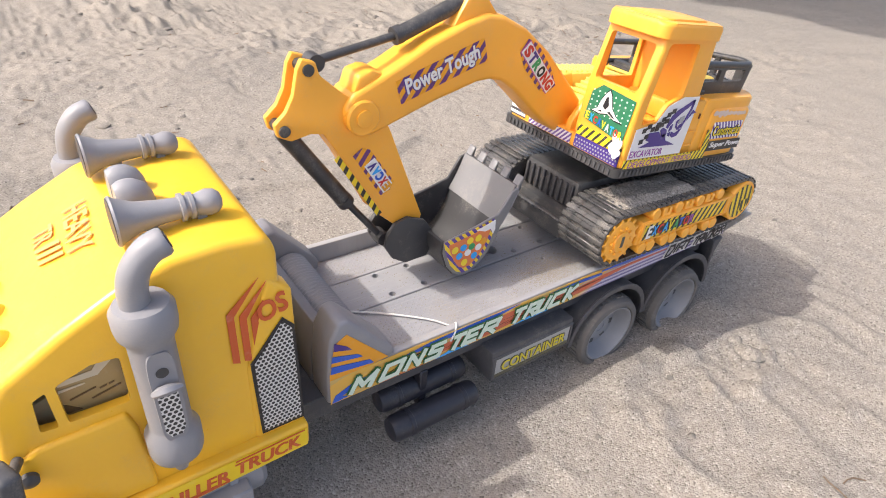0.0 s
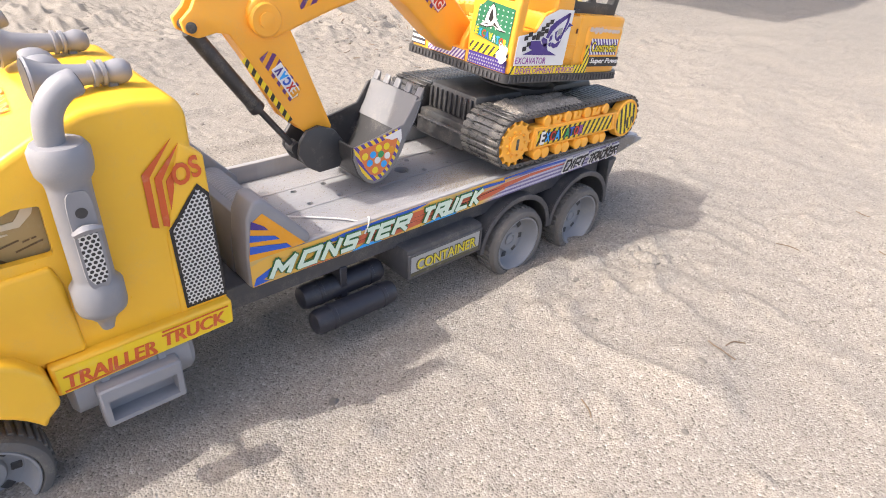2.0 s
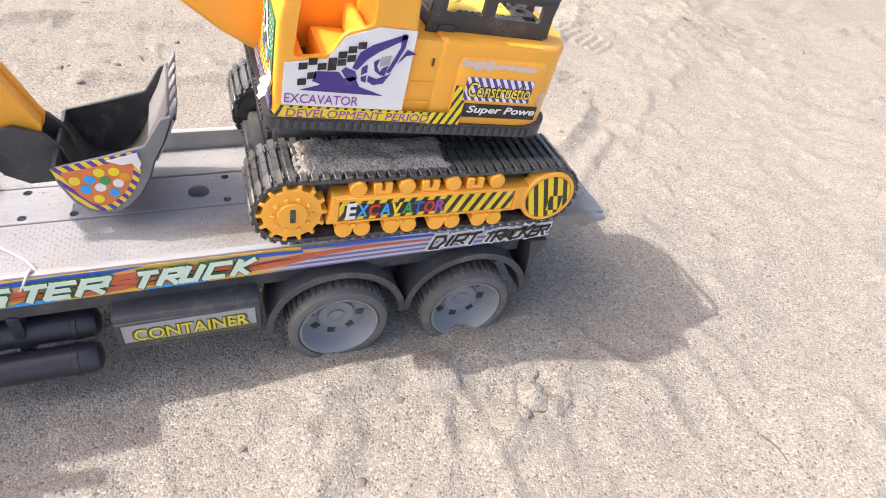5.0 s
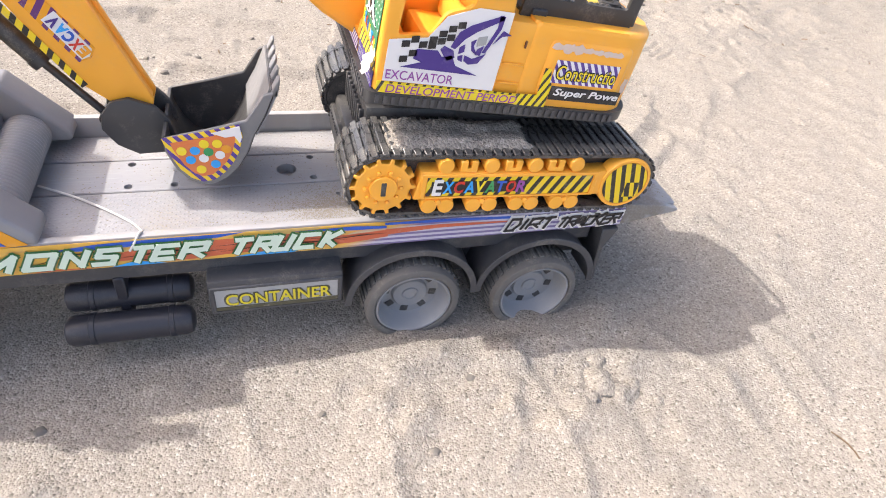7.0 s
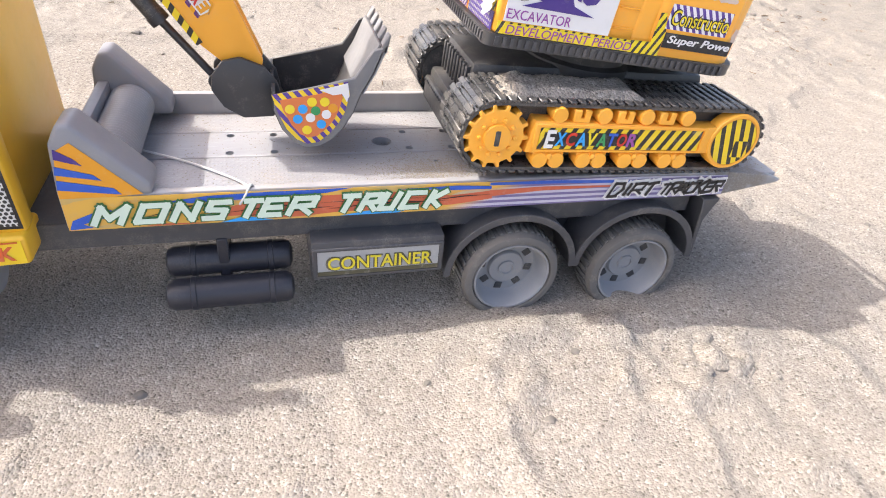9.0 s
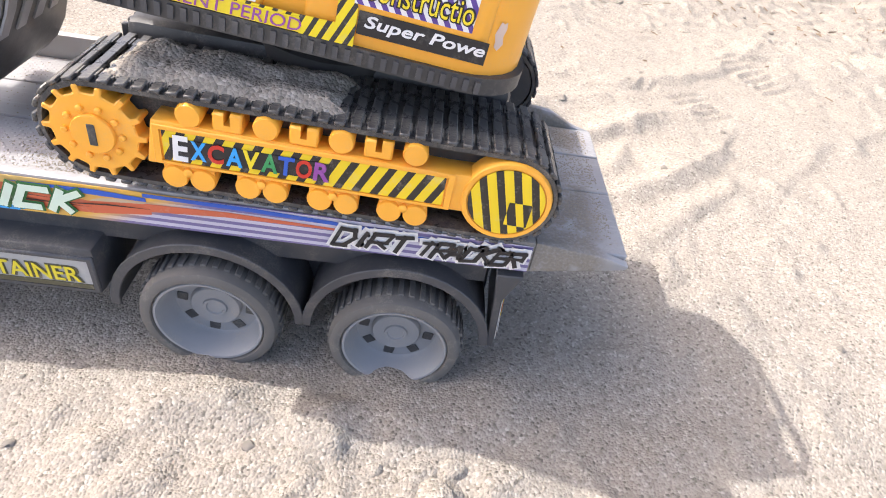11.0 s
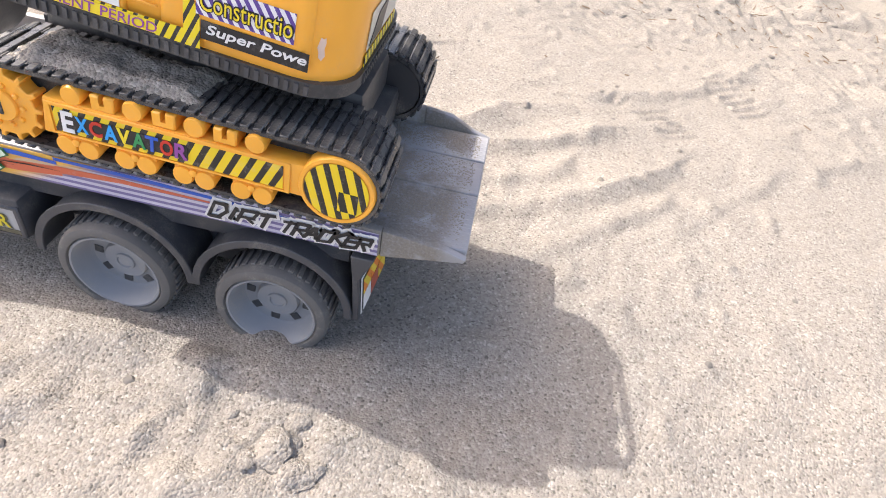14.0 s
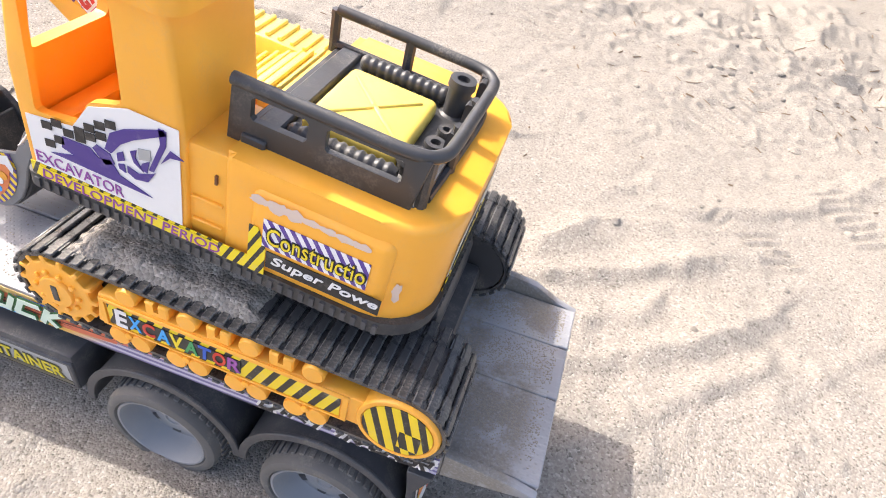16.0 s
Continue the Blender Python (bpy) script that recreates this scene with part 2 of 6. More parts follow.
CHECK = striped("check_print", (0.75, 0.75, 0.75), (0.05, 0.05, 0.06), 1.0, 1.0, 0.006, 0.5)
CHECK_V = striped("violet_dash_print", (0.70, 0.66, 0.70), (0.16, 0.08, 0.30), 0.0, 0.9, 0.0050, 0.5, 1.0)
MESH_PRINT = perforated("perforated_print", 0.0034)
SWIRL = swirls("swirl_print")
LOOSE_M = plastic("loose_sand", (0.30, 0.262, 0.215), 0.95, 0.3)
GREEN_D = printed("bottle_green_print", (0.02, 0.17, 0.085))
STRING_M = plastic("white_string", (0.7, 0.69, 0.66), 0.8, 0.1)
STONE_M = plastic("grey_stone", (0.16, 0.145, 0.13), 0.9, 0.5)
TWIG_M = plastic("dry_twig", (0.16, 0.11, 0.07), 0.9, 0.3)
GRASS_M = plastic("grass_blades", (0.075, 0.11, 0.03), 0.7, 0.1)


# ---- mesh helpers ----
def part(name, bm, material, parent=None, label="", smooth=40):
    """Links a bmesh, in world metres, as one mesh object under a thing or a part."""
    me = bpy.data.meshes.new(name)
    bmesh.ops.recalc_face_normals(bm, faces=bm.faces)
    bm.to_mesh(me)
    bm.free()
    me.materials.append(material)
    me.polygons.foreach_set("use_smooth", [True] * len(me.polygons))
    me.set_sharp_from_angle(angle=radians(smooth))
    ob = new(name, me)
    if parent:
        ob.parent = parent
        ob.matrix_parent_inverse = base_of(parent).inverted()
    return tagged(ob, label)


BASES = {}


def base_of(ob):
    return BASES.get(ob.name, Matrix())


def thing(name, at, label, category, group=""):
    ob = new(name)
    ob.empty_display_size = 0.02
    ob.location = at
    BASES[ob.name] = Matrix.Translation(at)
    return tagged(ob, label, category, group)


def finish(bm, bev, seg=2):
    if bev > 0:
        bmesh.ops.recalc_face_normals(bm, faces=bm.faces)
        edges = [e for e in bm.edges if len(e.link_faces) == 2 and e.calc_face_angle(0) > radians(25)]
        bmesh.ops.bevel(bm, geom=edges, offset=bev, segments=seg, profile=0.5, affect="EDGES", clamp_overlap=True)
    return bm


def xf(bm, m):
    bmesh.ops.transform(bm, matrix=m, verts=bm.verts)
    return bm


def box(x0, x1, y0, y1, z0, z1, bev=0.0, seg=2):
    bm = bmesh.new()
    bmesh.ops.create_cube(bm, size=1)
    xf(bm, Matrix.Translation(((x0 + x1) / 2, (y0 + y1) / 2, (z0 + z1) / 2)) @ Matrix.Diagonal((x1 - x0, y1 - y0, z1 - z0, 1)))
    return finish(bm, bev, seg)


def prism(pts, y0, y1, bev=0.0, seg=2):
    """An outline in x, z pulled from y0 to y1."""
    bm = bmesh.new()
    a = [bm.verts.new((x, y0, z)) for x, z in pts]
    b = [bm.verts.new((x, y1, z)) for x, z in pts]
    bm.faces.new(a), bm.faces.new(b[::-1])
    for i in range(len(pts)):
        j = (i + 1) % len(pts)
        bm.faces.new((a[i], b[i], b[j], a[j]))
    return finish(bm, bev, seg)


def join(*bms):
    out = bmesh.new()
    for b in bms:
        me = bpy.data.meshes.new("t")
        b.to_mesh(me)
        b.free()
        out.from_mesh(me)
        bpy.data.meshes.remove(me)
    return out


def turn_to(p, axis):
    return Matrix.Translation(p) @ Vector(axis).to_track_quat("Z", "Y").to_matrix().to_4x4()


def lathe(prof, p, axis, seg=28):
    """Radius, height pairs turned about an axis through p."""
    bm = bmesh.new()
    rings = []
    for r, h in prof:
        rings.append([bm.verts.new((r * math.cos(a), r * math.sin(a), h)) for a in (2 * math.pi * i / seg for i in range(seg))])
    for q, s in zip(rings, rings[1:]):
        for i in range(seg):
            bm.faces.new((q[i], q[(i + 1) % seg], s[(i + 1) % seg], s[i]))
    bm.faces.new(rings[0][::-1]), bm.faces.new(rings[-1])
    return xf(bm, turn_to(p, axis))


def rod(p0, p1, r, r1=None, seg=16, edge=0.0):
    p0, p1 = Vector(p0), Vector(p1)
    h, r1 = (p1 - p0).length, r if r1 is None else r1
    prof = [(r - edge, 0), (r, edge), (r1, h - edge), (r1 - edge, h)] if edge else [(r, 0), (r1, h)]
    return lathe(prof, p0, p1 - p0, seg)


def sweep(pts, radii, seg=12, cap=True, closed=False):
    """A tube along points; radii: one or one for each point."""
    bm = bmesh.new()
    pts = [Vector(p) for p in pts]
    n = len(pts)
    radii = radii if isinstance(radii, (list, tuple)) else [radii] * n
    up, rings = None, []
    for i, p in enumerate(pts):
        a, b = (pts[(i - 1) % n], pts[(i + 1) % n]) if closed else (pts[max(i - 1, 0)], pts[min(i + 1, n - 1)])
        d = (b - a).normalized()
        if up is None:
            up = d.orthogonal().normalized()
        up = (up - d * up.dot(d)).normalized()
        side = d.cross(up)
        rings.append([bm.verts.new(p + (up * math.cos(t) + side * math.sin(t)) * radii[i]) for t in (2 * math.pi * k / seg for k in range(seg))])
    pairs = list(zip(rings, rings[1:])) + ([(rings[-1], rings[0])] if closed else [])
    for q, s in pairs:
        for i in range(seg):
            bm.faces.new((q[i], q[(i + 1) % seg], s[(i + 1) % seg], s[i]))
    if cap and not closed:
        bm.faces.new(rings[0][::-1]), bm.faces.new(rings[-1])
    return bm


def bow(points, steps=6):
    """A smooth curve through points (Catmull-Rom)."""
    p = [Vector(q) for q in points]
    p = [2 * p[0] - p[1]] + p + [2 * p[-1] - p[-2]]
    out = []
    for i in range(1, len(p) - 2):
        for k in range(steps):
            t = k / steps
            a, b, c, d = p[i - 1], p[i], p[i + 1], p[i + 2]
            out.append(0.5 * (2 * b + (c - a) * t + (2 * a - 5 * b + 4 * c - d) * t * t + (3 * b - a - 3 * c + d) * t ** 3))
    return out + [p[-2]]


def cut(bm, *cutters):
    """bm less the cutters."""
    me = bpy.data.meshes.new("t")
    bmesh.ops.recalc_face_normals(bm, faces=bm.faces)
    bm.to_mesh(me)
    bm.free()
    a = new("t", me)
    cb = join(*cutters)
    bmesh.ops.recalc_face_normals(cb, faces=cb.faces)
    mc = bpy.data.meshes.new("c")
    cb.to_mesh(mc)
    cb.free()
    c = new("c", mc)
    mod = a.modifiers.new("b", "BOOLEAN")
    mod.operation, mod.object, mod.solver = "DIFFERENCE", c, "EXACT"
    mod.use_self = True
    dg = bpy.context.evaluated_depsgraph_get()
    done = bpy.data.meshes.new_from_object(a.evaluated_get(dg))
    out = bmesh.new()
    out.from_mesh(done)
    for o, d in ((a, me), (c, mc)):
        bpy.data.objects.remove(o)
        bpy.data.meshes.remove(d)
    bpy.data.meshes.remove(done)
    return out


def facing(p, u, v):
    """The pose of a flat face: u to its right, v up on it."""
    u, v = Vector(u).normalized(), Vector(v).normalized()
    n = u.cross(v)
    m = Matrix((u, v, n)).transposed().to_4x4()
    return Matrix.Translation(p) @ m


def near(y):
    return facing((0, y, 0), (1, 0, 0), (0, 0, 1))


def slab(pts, m, lift=0.0, thick=0.0004):
    """A thin flat piece, its outline in the face's own u, v."""
    bm = bmesh.new()
    a = [bm.verts.new((x, y, lift)) for x, y in pts]
    b = [bm.verts.new((x, y, lift + thick)) for x, y in pts]
    bm.faces.new(a[::-1]), bm.faces.new(b)
    for i in range(len(pts)):
        j = (i + 1) % len(pts)
        bm.faces.new((a[i], a[j], b[j], b[i]))
    return xf(bm, m)


def rect(u0, u1, v0, v1):
    return [(u0, v0), (u1, v0), (u1, v1), (u0, v1)]


def text(body, u0, u1, v0, v1, m, lift=0.0006, bold=0.0, shear=0.0, tilt=0.0, thick=0.0003):
    """Raised print of the words, fitted into a rectangle of a face."""
    cu = bpy.data.curves.new("t", "FONT")
    cu.body, cu.shear, cu.offset, cu.resolution_u = body, shear, bold, 3
    cu.extrude = 0.01
    ob = bpy.data.objects.new("t", cu)
    me = bpy.data.meshes.new_from_object(ob)
    bm = bmesh.new()
    bm.from_mesh(me)
    bpy.data.objects.remove(ob)
    bpy.data.curves.remove(cu)
    bpy.data.meshes.remove(me)
    xs, ys = [v.co.x for v in bm.verts], [v.co.y for v in bm.verts]
    sx, sy = (u1 - u0) / (max(xs) - min(xs)), (v1 - v0) / (max(ys) - min(ys))
    fit = Matrix.Diagonal((sx, sy, thick / 0.02, 1)) @ Matrix.Translation((-min(xs), -min(ys), 0.01))
    xf(bm, Matrix.Translation((u0, v0, lift)) @ fit)
    if tilt:
        mid = Vector(((u0 + u1) / 2, (v0 + v1) / 2, 0))
        xf(bm, Matrix.Translation(mid) @ Matrix.Rotation(radians(tilt), 4, "Z") @ Matrix.Translation(-mid))
    return xf(bm, m)


def heavy(body, u0, u1, v0, v1, m, lift, shear=0.0, grow=0.0006, tilt=0.0):
    """Print with thickened strokes: three passes, each a hair above the last."""
    return join(*[text(body, u0 + d, u1 + d, v0, v1, m, lift + 0.00008 * k, 0.0, shear, tilt, 0.0002) for k, d in enumerate((-grow, 0.0, grow))])


STROKES = {
    "M": ((0, 0, 0, 1), (0, 1, 0.5, 0.3), (0.5, 0.3, 1, 1), (1, 1, 1, 0)), "O": ((0, 0, 0, 1), (0, 1, 1, 1), (1, 1, 1, 0), (1, 0, 0, 0)),
    "N": ((0, 0, 0, 1), (0, 1, 1, 0), (1, 0, 1, 1)), "S": ((1, 1, 0, 1), (0, 1, 0, 0.55), (0, 0.55, 1, 0.48), (1, 0.48, 1, 0), (1, 0, 0, 0)),
    "T": ((0, 1, 1, 1), (0.5, 1, 0.5, 0)), "E": ((1, 1, 0, 1), (0, 1, 0, 0), (0, 0, 1, 0), (0, 0.5, 0.85, 0.5)),
    "R": ((0, 0, 0, 1), (0, 1, 1, 1), (1, 1, 1, 0.52), (1, 0.52, 0, 0.48), (0.4, 0.48, 1, 0)), "U": ((0, 1, 0, 0), (0, 0, 1, 0), (1, 0, 1, 1)),
    "C": ((1, 1, 0, 1), (0, 1, 0, 0), (0, 0, 1, 0)), "K": ((0, 0, 0, 1), (1, 1, 0.1, 0.5), (0.1, 0.5, 1, 0)),
    "D": ((0, 0, 0, 1), (0, 1, 0.7, 1), (0.7, 1, 1, 0.6), (1, 0.6, 0.7, 0.05), (0.7, 0.05, 0, 0)), "I": ((0.5, 0, 0.5, 1),), "A": ((0, 0, 0.5, 1), (0.5, 1, 1, 0), (0.2, 0.35, 0.8, 0.35)),
}


def strokes(c, u0, u1, v0, v1, wide, m, lift, shear, wild=0):
    """A letter of straight strokes, leaning by shear; wild makes the strokes uneven."""
    r, bits = random.Random(wild * 17 + ord(c)), []
    for k, (ax, ay, bx, by) in enumerate(STROKES[c]):
        if wild:
            ax, ay, bx, by = (t + r.uniform(-0.10, 0.10) for t in (ax, ay, bx, by))
        a = Vector((u0 + ax * (u1 - u0) + shear * ay * (v1 - v0), v0 + ay * (v1 - v0)))
        b = Vector((u0 + bx * (u1 - u0) + shear * by * (v1 - v0), v0 + by * (v1 - v0)))
        d = (b - a).normalized()
        n = Vector((-d.y, d.x)) * wide * 0.5 * (r.uniform(0.8, 1.15) if wild else 1.0)
        d = d * wide * 0.45
        bits.append(slab([tuple(p) for p in (a - d - n, b + d - n, b + d + n, a - d + n)], m, lift + 0.00007 * k, 0.0001))
    return join(*bits)


def disc(u, v, r, m, lift, seg=20):
    return slab([(u + r * math.cos(2 * math.pi * i / seg), v + r * math.sin(2 * math.pi * i / seg)) for i in range(seg)], m, lift)


# ---- ground ----
GROUND = -0.100


def lattice(seed, n=256):
    return np.random.RandomState(seed).rand(n, n)


def value_noise(x, y, scale, seed):
    """Smooth noise in 0..1 over arrays."""
    t = lattice(seed)
    u, v = x * scale + 1000.37, y * scale + 1000.71
    i, j = np.floor(u).astype(int), np.floor(v).astype(int)
    f, g = u - i, v - j
    f, g = f * f * (3 - 2 * f), g * g * (3 - 2 * g)
    i, j, k, l = i % 256, j % 256, (i + 1) % 256, (j + 1) % 256
    return (t[i, j] * (1 - f) + t[k, j] * f) * (1 - g) + (t[i, l] * (1 - f) + t[k, l] * f) * g


def mound(x, y, cx, cy, rx, ry, h):
    return h * np.exp(-(((x - cx) / rx) ** 2 + ((y - cy) / ry) ** 2))


def scarp(x, y, pts, h, steep, gentle):
    """A crest along pts that breaks off on its right and runs out gently on its left."""
    x = x + (value_noise(x, y, 16, 21) - 0.5) * 0.022 + (value_noise(x, y, 60, 22) - 0.5) * 0.006
    y = y + (value_noise(x, y, 14, 23) - 0.5) * 0.022 + (value_noise(x, y, 60, 24) - 0.5) * 0.006
    best, side = np.full(np.shape(x), 9.0), np.zeros(np.shape(x))
    for (ax, ay), (bx, by) in zip(pts, pts[1:]):
        dx, dy = bx - ax, by - ay
        t = np.clip(((x - ax) * dx + (y - ay) * dy) / (dx * dx + dy * dy), 0, 1)
        ex, ey = x - ax - t * dx, y - ay - t * dy
        d = np.hypot(ex, ey)
        s = dx * ey - dy * ex
        side = np.where(d < best, s, side)
        best = np.minimum(best, d)
    height = 0.8 * h * (0.5 + 1.0 * value_noise(x, y, 9, 25))
    return height * np.where(side < 0, np.maximum(0, 1 - best / steep), np.exp(-best / (0.7 * gentle)))


SCARPS = (
    (((0.55, 0.180), (0.684, 0.260), (0.725, 0.282), (0.807, 0.381)), 0.013, 0.022, 0.05),
    (((0.56, 0.325), (0.64, 0.37), (0.722, 0.421)), 0.012, 0.020, 0.04),
    (((0.54, 0.37), (0.60, 0.445), (0.67, 0.47)), 0.014, 0.03, 0.03),
    (((0.56, 0.248), (0.646, 0.295), (0.673, 0.330)), 0.010, 0.016, 0.03),
    (((0.62, 0.120), (0.665, 0.155), (0.746, 0.230), (0.789, 0.294)), 0.0065, 0.012, 0.03),
    (((0.70, 0.53), (0.86, 0.61), (1.0, 0.75)), 0.010, 0.02, 0.05),
    (((0.86, 0.30), (0.95, 0.42), (1.08, 0.5)), 0.005, 0.012, 0.05),
    (((0.600, -0.20), (0.598, -0.123), (0.575, -0.052)), 0.0045, 0.011, 0.022),
    (((0.70, -0.15), (0.698, -0.103), (0.684, -0.031)), 0.0028, 0.007, 0.018),
    (((0.43, -0.19), (0.426, -0.11), (0.41, -0.05)), 0.0048, 0.010, 0.022),
    (((0.30, -0.24), (0.29, -0.17), (0.30, -0.09)), 0.0046, 0.010, 0.022),
    (((0.18, -0.21), (0.20, -0.16), (0.18, -0.08)), 0.0038, 0.009, 0.022),
    (((-0.30, 0.36), (-0.10, 0.42), (0.12, 0.40)), 0.008, 0.018, 0.05),
    (((-0.55, 0.52), (-0.25, 0.60), (0.05, 0.70), (0.35, 0.66)), 0.014, 0.03, 0.07),
    (((0.10, 0.52), (0.30, 0.50), (0.46, 0.58)), 0.009, 0.02, 0.04),
)


def ground_height(x, y):
    x, y = np.asarray(x, float), np.asarray(y, float)
    far = np.clip((np.hypot(x - 0.2, y - 0.1) - 0.35) / 0.8, 0, 1)
    z = (value_noise(x, y, 3.2, 1) - 0.5) * (0.006 + 0.024 * far)
    z += (value_noise(x, y, 9.0, 2) - 0.5) * (0.003 + 0.008 * far)
    rough = np.clip((value_noise(x, y, 2.1, 17) - 0.35) * 3, 0, 1)
    z += (value_noise(x, y, 26, 3) - 0.5) * (0.0018 + 0.005 * far * rough)
    z += (value_noise(x, y, 70, 4) - 0.5) * 0.0020
    z += (value_noise(x, y, 160, 5) - 0.5) * 0.0018
    clump = value_noise(x, y, 42, 15)
    z += np.maximum(0, clump - 0.72) * 0.016 * (value_noise(x, y, 6, 16) > 0.45)
    # scuffed furrows beside the truck
    wob = (value_noise(x, y, 11, 6) - 0.5) * 0.05
    lane = np.clip((-0.07 - y) / 0.05, 0, 1) * np.clip((x - 0.12) / 0.08, 0, 1) * np.clip((0.62 - x) / 0.08, 0, 1) * np.clip((y + 0.75) / 0.2, 0, 1)
    z += lane * 0.0010 * np.sin((x + wob + 0.15 * y) * 2 * math.pi / 0.085) * (0.4 + 1.2 * value_noise(x, y, 8, 9))
    # wind-blown and trodden ridges behind the tail
    back = np.clip((y - np.where(x > 0.6, 0.06, 0.24)) / 0.1, 0, 1) * np.clip((1.4 - y) / 0.5, 0, 1)
    w2 = (value_noise(x, y, 5, 7) - 0.5) * 0.22
    ridge = np.maximum(0, np.sin((y + 0.35 * x + w2) * 2 * math.pi / 0.19)) ** 4
    z += back * 0.002 * ridge * value_noise(x, y, 3.5, 8)
    w3 = (value_noise(x, y, 9, 12) - 0.5) * 0.09
    z += np.clip((y - 0.2) / 0.15, 0, 1) * np.clip((1.6 - y) / 0.5, 0, 1) * 0.0010 * np.abs(np.sin((x * 0.9 - 0.5 * y + w3) * 2 * math.pi / 0.13)) * value_noise(x, y, 4.5, 13)
    # shoe prints: short parallel bars
    for px, py, a, hu, hv, step in ((0.765, 0.380, 1.80, 0.027, 0.038, 0.0135), (0.82, 0.50, 2.1, 0.050, 0.034, 0.016), (0.745, 0.538, 2.6, 0.032, 0.022, 0.015), (0.94, 0.635, 2.1, 0.07, 0.034, 0.018),
                                    (0.78, 0.86, 0.9, 0.11, 0.045, 0.024), (1.22, 0.75, 0.2, 0.11, 0.045, 0.024), (0.45, 1.02, 1.2, 0.11, 0.045, 0.024), (-0.35, 0.72, 0.4, 0.11, 0.045, 0.024)):
        u = (x - px) * math.cos(a) + (y - py) * math.sin(a)
        v = -(x - px) * math.sin(a) + (y - py) * math.cos(a)
        inside = np.clip((hu - abs(u)) / 0.012, 0, 1) * np.clip((hv - abs(v) + 0.02 * (value_noise(x, y, 40, 26) - 0.5)) / 0.010, 0, 1)
        z += inside * (-0.0015 + 0.14 * step * np.sin(u * 2 * math.pi / step) * (0.4 + 0.9 * value_noise(x, y, 25, 27)))
    # trodden, rubbly sand further off
    off = np.clip((np.hypot(x - 0.25, y - 0.05) - 0.62) / 0.35, 0, 1) * np.clip((y - 0.42) / 0.25, 0, 1) * np.clip((2.3 - np.hypot(x, y)) / 0.7, 0, 1)
    # churned sand beside the rear wheels
    churn = np.clip(1.3 - np.hypot((x - 0.42) / 0.17, (y + 0.10) / 0.075), 0, 1)
    z += churn * (0.022 * np.maximum(0, value_noise(x, y, 34, 41) - 0.55) + 0.010 * np.maximum(0, value_noise(x, y, 85, 42) - 0.5))
    off = off * (0.45 + 0.55 * np.clip((np.hypot(x - 0.25, y - 0.05) - 0.8) / 0.8, 0, 1))
    patch = np.clip((value_noise(x, y, 2.6, 31) - 0.38) * 4, 0, 1) * off
    z += patch * 0.030 * (0.5 - np.abs(value_noise(x, y, 9, 32) - 0.5) * 2)
    z += patch * 0.021 * (0.5 - np.abs(value_noise(x, y, 21, 33) - 0.5) * 2)
    z += off * 0.008 * (0.5 - np.abs(value_noise(x, y, 47, 35) - 0.5) * 2)
    z += off * 0.006 * np.maximum(0, value_noise(x, y, 30, 34) - 0.7) * 3
    for pts, h, steep, gentle in SCARPS:
        z += scarp(x, y, pts, h, steep, gentle)
    # sand heaped against the wheels
    for cx in (0.324, 0.449):
        z += mound(x, y, cx + 0.012, -0.030, 0.045, 0.020, 0.003)
    z += mound(x, y, 0.472, -0.044, 0.048, 0.018, 0.006) + mound(x, y, 0.335, -0.040, 0.055, 0.018, 0.005)
    z += mound(x, y, 0.385, -0.01, 0.115, 0.045, -0.004)
    z += mound(x, y, 0.525, -0.02, 0.03, 0.03, 0.007)
    z += mound(x, y, 0.30, -0.26, 0.06, 0.04, 0.010) + mound(x, y, 0.36, -0.24, 0.04, 0.03, 0.008)
    z += mound(x, y, -0.30, 0.62, 0.35, 0.2, 0.05) + mound(x, y, 0.1, 1.1, 0.6, 0.2, 0.04)
    return GROUND + z


def graded(lo, hi, step, reach, growth=1.03):
    """Coordinates, evenly spaced from lo to hi and growing coarser outwards."""
    core = list(np.arange(lo, hi + step / 2, step))
    d, s, out, left = step, hi, [], []
    while s < hi + reach:
        d *= growth
        s += d
        out.append(s)
    left = [lo - (v - hi) for v in out]
    return np.array(left[::-1] + core + out)


GRID = {}


def ground_z(x, y):
    """Height of the finished ground sheet at one place."""
    gx, gy, zz = GRID["x"], GRID["y"], GRID["z"]
    i = min(max(int(np.searchsorted(gx, x)) - 1, 0), len(gx) - 2)
    j = min(max(int(np.searchsorted(gy, y)) - 1, 0), len(gy) - 2)
    f, g = (x - gx[i]) / (gx[i + 1] - gx[i]), (y - gy[j]) / (gy[j + 1] - gy[j])
    return float((zz[i, j] * (1 - f) + zz[i + 1, j] * f) * (1 - g) + (zz[i, j + 1] * (1 - f) + zz[i + 1, j + 1] * f) * g)


